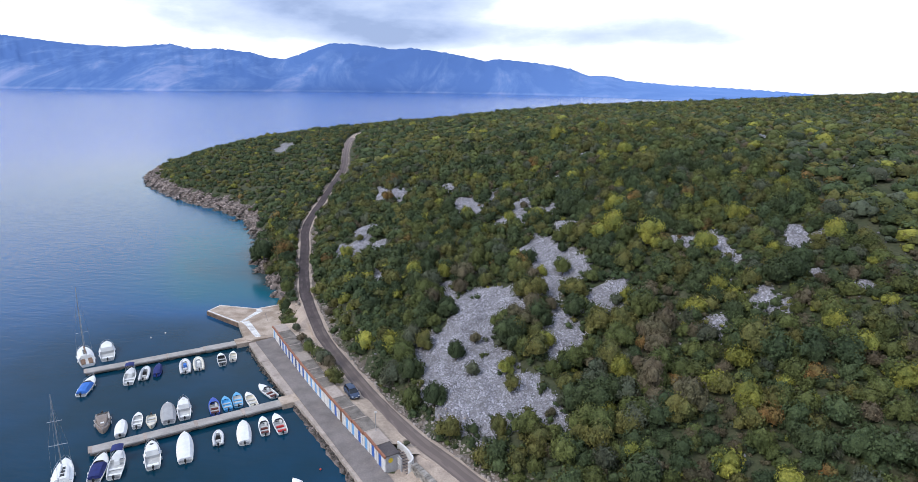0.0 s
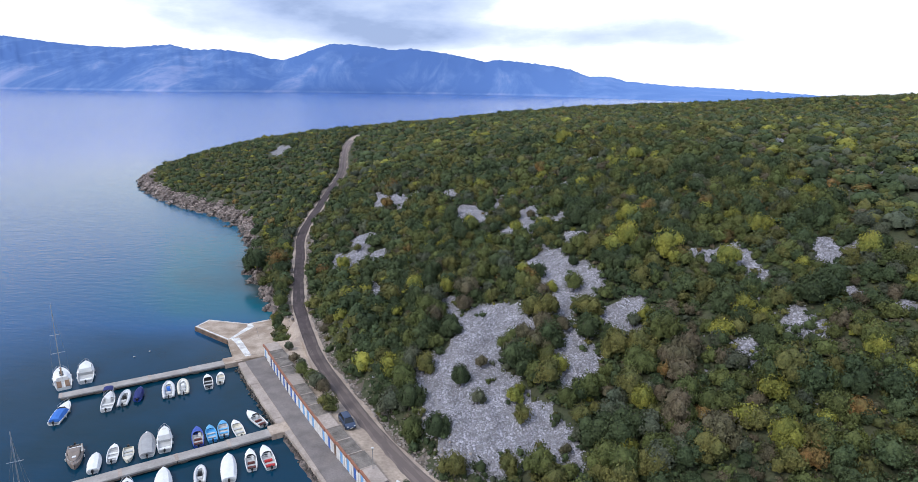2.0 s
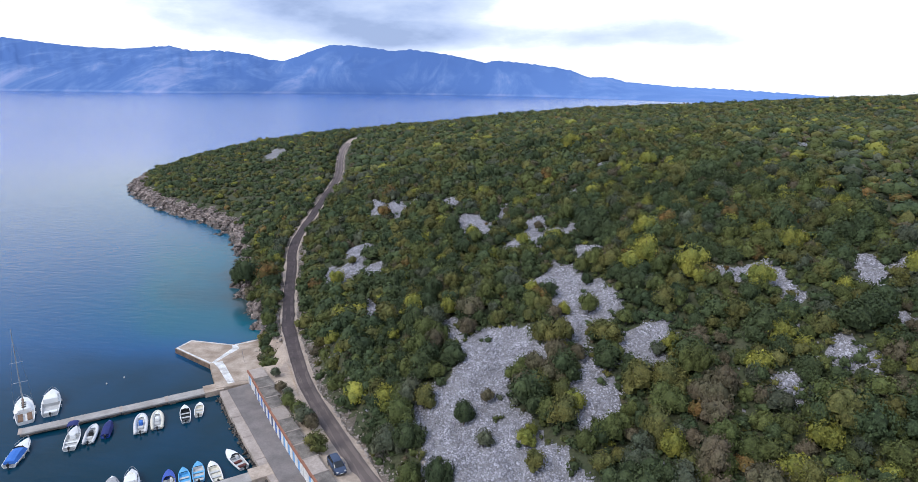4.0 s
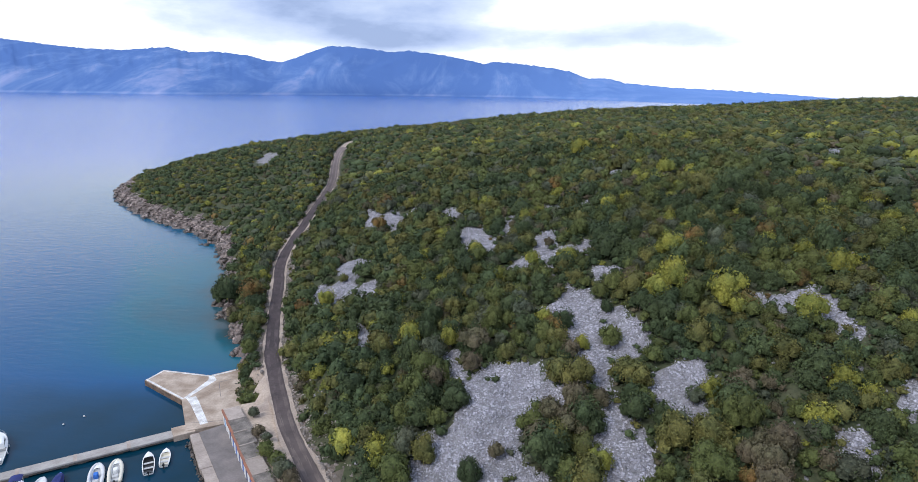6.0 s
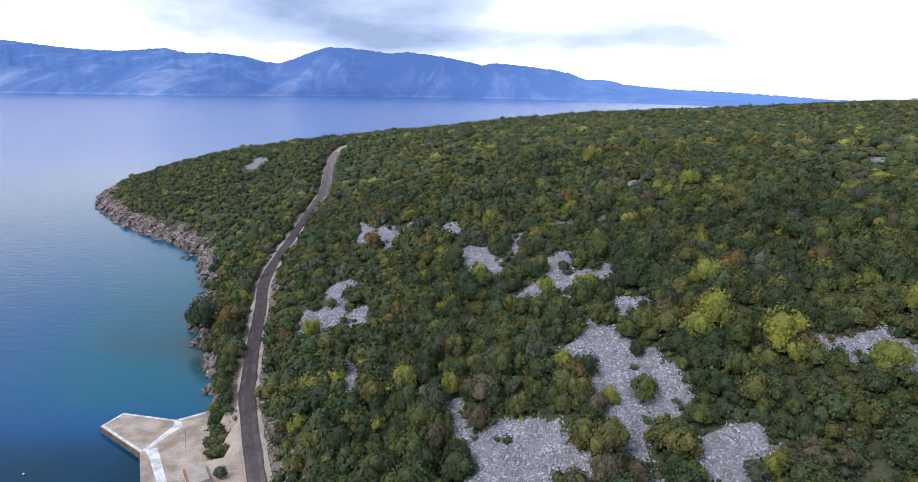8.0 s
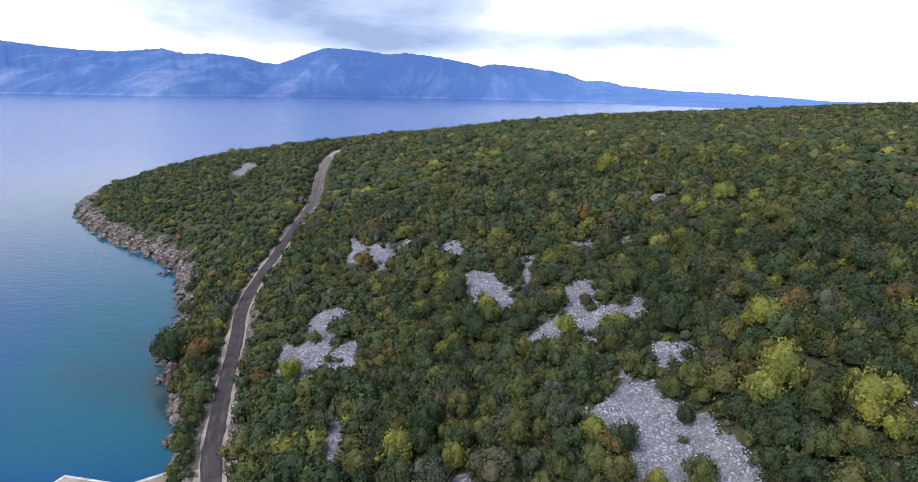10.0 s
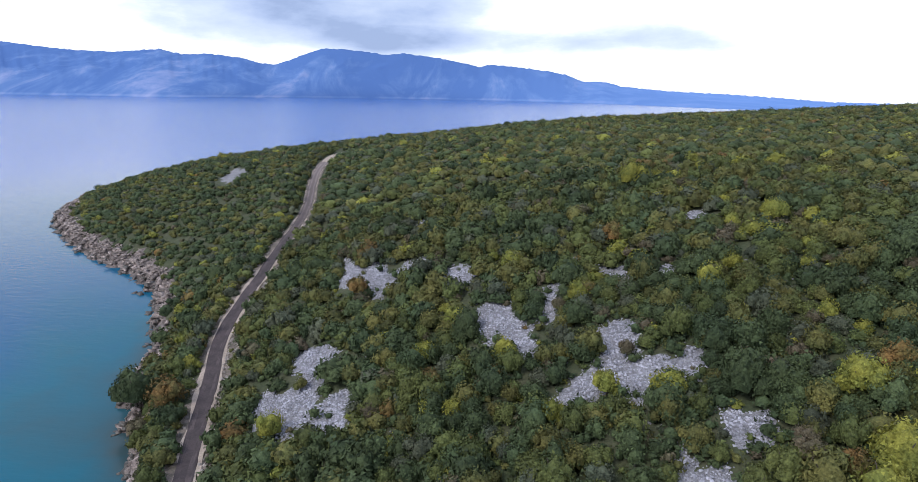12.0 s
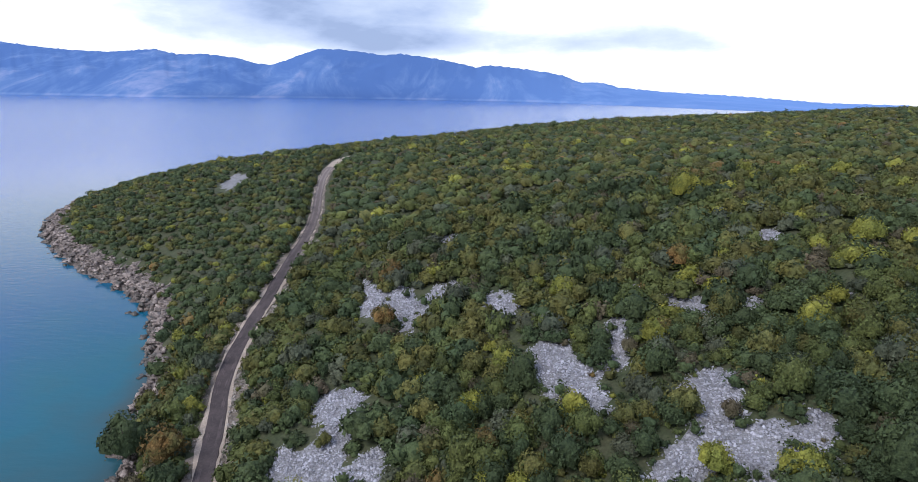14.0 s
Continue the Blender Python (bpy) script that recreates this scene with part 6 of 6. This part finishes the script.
            part("window", boxed((0.44 - 0.5) * L, (0.6 - 0.5) * L, min(sgn * w, sgn * (w + 0.05)), max(sgn * w, sgn * (w + 0.05)), F * 1.15 + 0.35, F * 1.15 + 0.68), M_GLASS, cab)
        part("hatch", boxed(0.2 * L, 0.27 * L, -0.22, 0.22, sheer(0.72, F * 1.15) + 0.36, sheer(0.72, F * 1.15) + 0.44, bevel=0.03), accent, cab)
        part("bench", boxed(-0.44 * L, -0.36 * L, -W * 0.33, W * 0.33, 0.14, F * 0.9, bevel=0.04), M_GEL, root)
        bow_rail(root, L, W, F * 1.15)
        outboard(root, L, F)
    elif kind == "sail":
        hull_parts(root, L, W, F, hull_m, M_GEL, 0.36, hull_m)
        rings = []
        for t, k, hh in ((0.36, 0.62, 0.42), (0.45, 0.64, 0.45), (0.6, 0.6, 0.4), (0.72, 0.5, 0.28), (0.8, 0.3, 0.14)):
            xx, w, h = (t - 0.5) * L, half_width(t, W) * k, sheer(t, F)
            rings.append([(xx, w * 1.05, h), (xx, w, h + hh * 0.8), (xx, w * 0.7, h + hh), (xx, -w * 0.7, h + hh), (xx, -w, h + hh * 0.8), (xx, -w * 1.05, h)])
        cab = part("coachroof", loft(rings, True), hull_m, root)
        for k in range(3):
            xx = (0.42 + 0.09 * k - 0.5) * L
            part("hatch", boxed(xx, xx + 0.42, -0.26, 0.26, sheer(0.5, F) + 0.42, sheer(0.5, F) + 0.5), M_GLASS, cab)
        for sgn in (1, -1):
            part("cockpit_seat", boxed(-0.44 * L, -0.16 * L, min(sgn * 0.24, sgn * W * 0.34), max(sgn * 0.24, sgn * W * 0.34), 0.14, F * 0.8, bevel=0.03), M_TEAK if accent is M_TEAK else M_INNER, root)
        mx = 0.06 * L
        H = 12.4 if accent is M_TEAK else 10.8
        mast = part("mast", rod(bmesh.new(), (mx, 0, F), (mx, 0, H), 0.075, 8, 0.05), M_ALU, root)
        for hz, sw in ((4.4, 0.95), (7.4, 0.75)):
            part("spreader", rod(bmesh.new(), (mx - 0.05, -sw, hz), (mx - 0.05, sw, hz), 0.03, 5), M_ALU, mast)
        part("boom", rod(bmesh.new(), (mx - 0.1, 0, F + 1.25), (mx - 0.42 * L, 0.05, F + 1.2), 0.06, 8), M_ALU, root)
        part("sail_cover", rod(bmesh.new(), (mx - 0.15, 0, F + 1.36), (mx - 0.36 * L, 0.05, F + 1.3), 0.15, 8, 0.08), accent if accent is not M_TEAK else M_TEAK, root)
        bm = bmesh.new()
        rod(bm, (0.49 * L, 0, F * 1.4), (mx, 0, H - 0.1), 0.014, 4)
        rod(bm, (-0.49 * L, 0, F), (mx, 0, H - 0.05), 0.012, 4)
        for sgn in (1, -1):
            rod(bm, (mx, sgn * W * 0.46, F), (mx - 0.05, sgn * 0.95, 4.4), 0.012, 4)
            rod(bm, (mx - 0.05, sgn * 0.95, 4.4), (mx, 0, H - 1.2), 0.012, 4)
        part("rigging", bm, M_STEEL, root)
        bow_rail(root, L, W, F)
    for sgn in (1, -1) if kind in ("sail", "cabin", "tented") else ():
        for t in (0.3, 0.55):
            yy = sgn * (half_width(t, W) + 0.06)
            part("fender", rod(bmesh.new(), ((t - 0.5) * L, yy, 0.08), ((t - 0.5) * L, yy, 0.42), 0.065, 8), M_GEL, root)
    return root


boat("sail", -62.6, 81.6, 130, 8.6, M_GEL, M_TEAK, "white sailing yacht with a bare mast and dark cockpit seats", 3.1)
boat("cabin", -60.3, 83.9, 124, 8.2, M_GEL, M_CANVAS_W, "white motor cruiser with a pale canopy moored bow out", 3.0)
boat("tented", -55.6, 71.8, 108, 6.3, M_GEL, M_CANVAS_B, "white boat under a bright blue cockpit cover", 2.3)
boat("bimini", -51.1, 75.4, 116, 5.8, M_GEL, M_DKBLUE_CLOTH, "white open motorboat with a navy canvas hood", 2.2)
boat("rib", -49.4, 76.6, 114, 4.9, M_GEL, M_BLACK, "white inflatable boat with a dark console")
boat("covered", -48.0, 77.9, 114, 4.2, M_ROYAL, M_DKBLUE_CLOTH, "small boat wrapped in a navy canvas cover", 1.6)
boat("rib", -44.4, 79.6, 119, 5.5, M_GEL, M_CANVAS_B, "white boat with a blue covered console", 2.1)
boat("rib", -42.7, 80.7, 119, 5.2, M_GEL, M_CREAM, "pale inflatable boat with an outboard motor", 2.0)
boat("open", -39.7, 82.6, 119, 4.8, M_GEL, M_BLACK, "small white open boat with dark seats", 1.8)
boat("open", -38.3, 83.9, 113, 3.8, M_GEL, M_CREAM, "small white dinghy with a pale interior", 1.6)
boat("cabin", -46.8, 62.0, 304, 5.6, M_TAUPE, M_GEL, "brown-grey wooden boat with a small white cabin", 2.4)
boat("covered", -43.6, 61.0, 118, 4.3, M_GEL, M_CANVAS_W, "white boat under a white cover", 1.9)
boat("open", -42.6, 63.1, 117, 4.1, M_GEL, M_INNER, "small white open boat with grey seats", 1.7)
boat("open", -40.6, 63.0, 300, 3.5, M_CREAM, M_CREAM, "small cream rowing boat with thwarts", 1.7)
boat("covered", -39.5, 65.3, 120, 6.0, M_GEL, M_CANVAS_G, "white cruiser under a grey canvas cover", 2.5)
boat("cabin", -37.9, 66.6, 119, 6.2, M_GEL, M_CREAM, "white cabin cruiser with bow rail", 2.3)
boat("runabout", -34.0, 67.6, 119, 4.9, M_ROYAL, M_MAROON, "royal blue boat with a cluttered cockpit", 1.9)
boat("open", -32.6, 68.5, 122, 4.2, M_SKYB, M_SKYB, "sky-blue wooden rowing boat", 1.7)
boat("open", -31.5, 69.7, 118, 4.3, M_SKYB, M_INNER, "pale blue open boat with grey seats", 1.8)
boat("open", -29.6, 69.9, 126, 4.6, M_GEL, M_CREAM, "white open boat with a cream interior", 1.8)
boat("runabout", -28.2, 72.6, 138, 5.2, M_GEL, M_MAROON, "white runabout with dark seats drifting on its line", 1.9)
boat("sail", -43.9, 50.2, 121, 8.6, M_GEL, M_CANVAS_W, "white sailing yacht with dark hatches and bare mast", 2.9)
boat("tented", -41.1, 52.6, 112, 5.9, M_GEL, M_DKBLUE_CLOTH, "white motorboat with a navy cockpit cover", 2.3)
boat("bimini", -39.4, 53.4, 115, 6.2, M_GEL, M_DKBLUE_CLOTH, "white motorboat with a navy sunshade", 2.3)
boat("cabin", -36.2, 55.5, 121, 6.3, M_GEL, M_GLASS, "white sports boat with dark hatches", 2.4)
boat("covered", -33.1, 57.5, 118, 7.2, M_GEL, M_CANVAS_W, "long white boat under a tight white cover", 2.5)
boat("rib", -29.9, 59.9, 115, 3.6, M_GEL, M_BLACK, "small white inflatable dinghy with a motor", 1.6)
boat("covered", -27.1, 61.4, 115, 5.9, M_GEL, M_CANVAS_W, "white cabin boat under a white cover", 2.3)
boat("runabout", -25.1, 63.2, 116, 4.7, M_GEL, M_MAROON, "white boat with a brown cockpit", 1.8)
boat("runabout", -23.3, 63.9, 122, 5.4, M_GEL, M_RED, "white sports boat with a red stern", 2.0)
boat("open", -15.9, 50.6, 135, 4.6, M_GEL, M_INNER, "white open boat beside the quay", 1.8)

# ---- mooring lines and buoys ----
M_BUOY = mat("white_buoy", (0.75, 0.74, 0.72), 0.5, (0.65, 0.64, 0.62), 3.0)
M_BUOYR = mat("red_buoy", (0.6, 0.08, 0.05), 0.5, (0.5, 0.07, 0.05), 3.0)
for x, y, m, label in ((-56.3, 90.5, M_BUOY, "small white mooring buoy"), (-54.9, 92.8, M_BUOY, "small white mooring buoy"), (-14.9, 54.6, M_BUOYR, "small red mooring buoy"), (-14.0, 57.6, M_BUOY, "small white mooring buoy")):
    bm = bmesh.new()
    bmesh.ops.create_icosphere(bm, subdivisions=2, radius=0.14)
    for v in bm.verts:
        v.co.z = v.co.z * 0.9 + 0.1
    b = new("buoy")
    b.location = (x, y, 0)
    tagged(b, label, "buoy", group="mooring buoys")
    part("float", bm, m, b, smooth=True)
    part("eye", rod(bmesh.new(), (0, 0, 0.2), (0, 0, 0.3), 0.025, 6), M_STEEL, b)

# ---- parked car ----
M_CARPAINT = mat("car_paint_blue_grey", (0.055, 0.078, 0.135), 0.25, (0.06, 0.085, 0.145), 2.0, metal=0.3, fine=0.02)
M_TYRE = mat("tyre_rubber", (0.02, 0.02, 0.02), 0.9, (0.03, 0.03, 0.03), 4.0)
M_LAMP = mat("lamp_lens", (0.6, 0.6, 0.6), 0.15, (0.55, 0.55, 0.55), 4.0)
M_TAIL = mat("tail_lens", (0.4, 0.02, 0.02), 0.2, (0.35, 0.02, 0.02), 4.0)


def car(x, y, z, head):
    root = new("car")
    root.matrix_world = Matrix.Translation((x, y, z)) @ Matrix.Rotation(radians(head), 4, "Z") @ Matrix.Scale(0.83, 4)
    tagged(root, "blue-grey hatchback car parked on the gravel strip", "car")
    # stations: x, half width, sill z, shoulder z
    body = []
    for xx, w, lo, hi in ((-2.05, 0.72, 0.42, 0.78), (-1.95, 0.82, 0.26, 0.95), (-1.3, 0.87, 0.2, 0.98), (0, 0.88, 0.2, 0.96), (0.9, 0.87, 0.2, 0.93), (1.5, 0.84, 0.2, 0.84), (1.95, 0.76, 0.24, 0.72), (2.08, 0.62, 0.4, 0.6)):
        body.append([(xx, w * 0.94, lo), (xx, w, (lo + hi) / 2), (xx, w * 0.95, hi - 0.03), (xx, w * 0.8, hi), (xx, -w * 0.8, hi), (xx, -w * 0.95, hi - 0.03), (xx, -w, (lo + hi) / 2), (xx, -w * 0.94, lo)])
    part("body", loft(body, True), M_CARPAINT, root, smooth=False)
    cab = []
    for xx, w, z0, z1 in ((-1.98, 0.66, 0.9, 0.98), (-1.55, 0.62, 0.93, 1.42), (-0.9, 0.6, 0.93, 1.48), (0.1, 0.6, 0.92, 1.46), (0.45, 0.62, 0.92, 1.36), (1.15, 0.68, 0.88, 0.92)):
        cab.append([(xx, w * 1.16, z0), (xx, w, z1 - 0.04), (xx, w * 0.9, z1), (xx, -w * 0.9, z1), (xx, -w, z1 - 0.04), (xx, -w * 1.16, z0)])
    part("glasshouse", loft(cab, True), M_GLASS, root, "dark tinted windows")
    roof = []
    for xx, w, z1 in ((-1.62, 0.56, 1.43), (-0.9, 0.58, 1.50), (0.1, 0.58, 1.48), (0.42, 0.56, 1.39)):
        roof.append([(xx, w, z1 - 0.02), (xx, w * 0.6, z1 + 0.012), (xx, -w * 0.6, z1 + 0.012), (xx, -w, z1 - 0.02)])
    part("roof", loft(roof, False), M_CARPAINT, root)
    for sgn in (1, -1):
        for a, b in (((0.45, 0.6, 1.36), (1.15, 0.76, 0.9)), ((-1.55, 0.6, 1.42), (-1.95, 0.74, 0.93)), ((-0.45, 0.61, 1.46), (-0.5, 0.71, 0.95))):
            part("pillar", rod(bmesh.new(), (a[0], sgn * a[1], a[2]), (b[0], sgn * b[1], b[2]), 0.035, 5), M_CARPAINT, root)
    for xx in (1.3, -1.3):
        for sgn in (1, -1):
            bm = bmesh.new()
            rod(bm, (xx, sgn * 0.68, 0.31), (xx, sgn * 0.885, 0.31), 0.31, 18)
            wheel = part("wheel", bm, M_TYRE, root)
            part("rim", rod(bmesh.new(), (xx, sgn * 0.80, 0.31), (xx, sgn * 0.9, 0.31), 0.2, 14), M_ALU, wheel)
    for sgn in (1, -1):
        part("headlight", boxed(1.86, 2.03, min(sgn * 0.42, sgn * 0.7), max(sgn * 0.42, sgn * 0.7), 0.6, 0.74, bevel=0.02), M_LAMP, root)
        part("tail_light", boxed(-2.03, -1.92, min(sgn * 0.56, sgn * 0.76), max(sgn * 0.56, sgn * 0.76), 0.72, 0.95, bevel=0.02), M_TAIL, root)
        part("mirror", boxed(0.62, 0.76, min(sgn * 0.84, sgn * 1.0), max(sgn * 0.84, sgn * 1.0), 0.92, 1.05, bevel=0.02), M_CARPAINT, root)
    part("number_plate", boxed(2.06, 2.1, -0.25, 0.25, 0.42, 0.53), M_GEL, root, "blank pale number plate")
    return root


car(-14.3, 68.6, 2.43, -57)
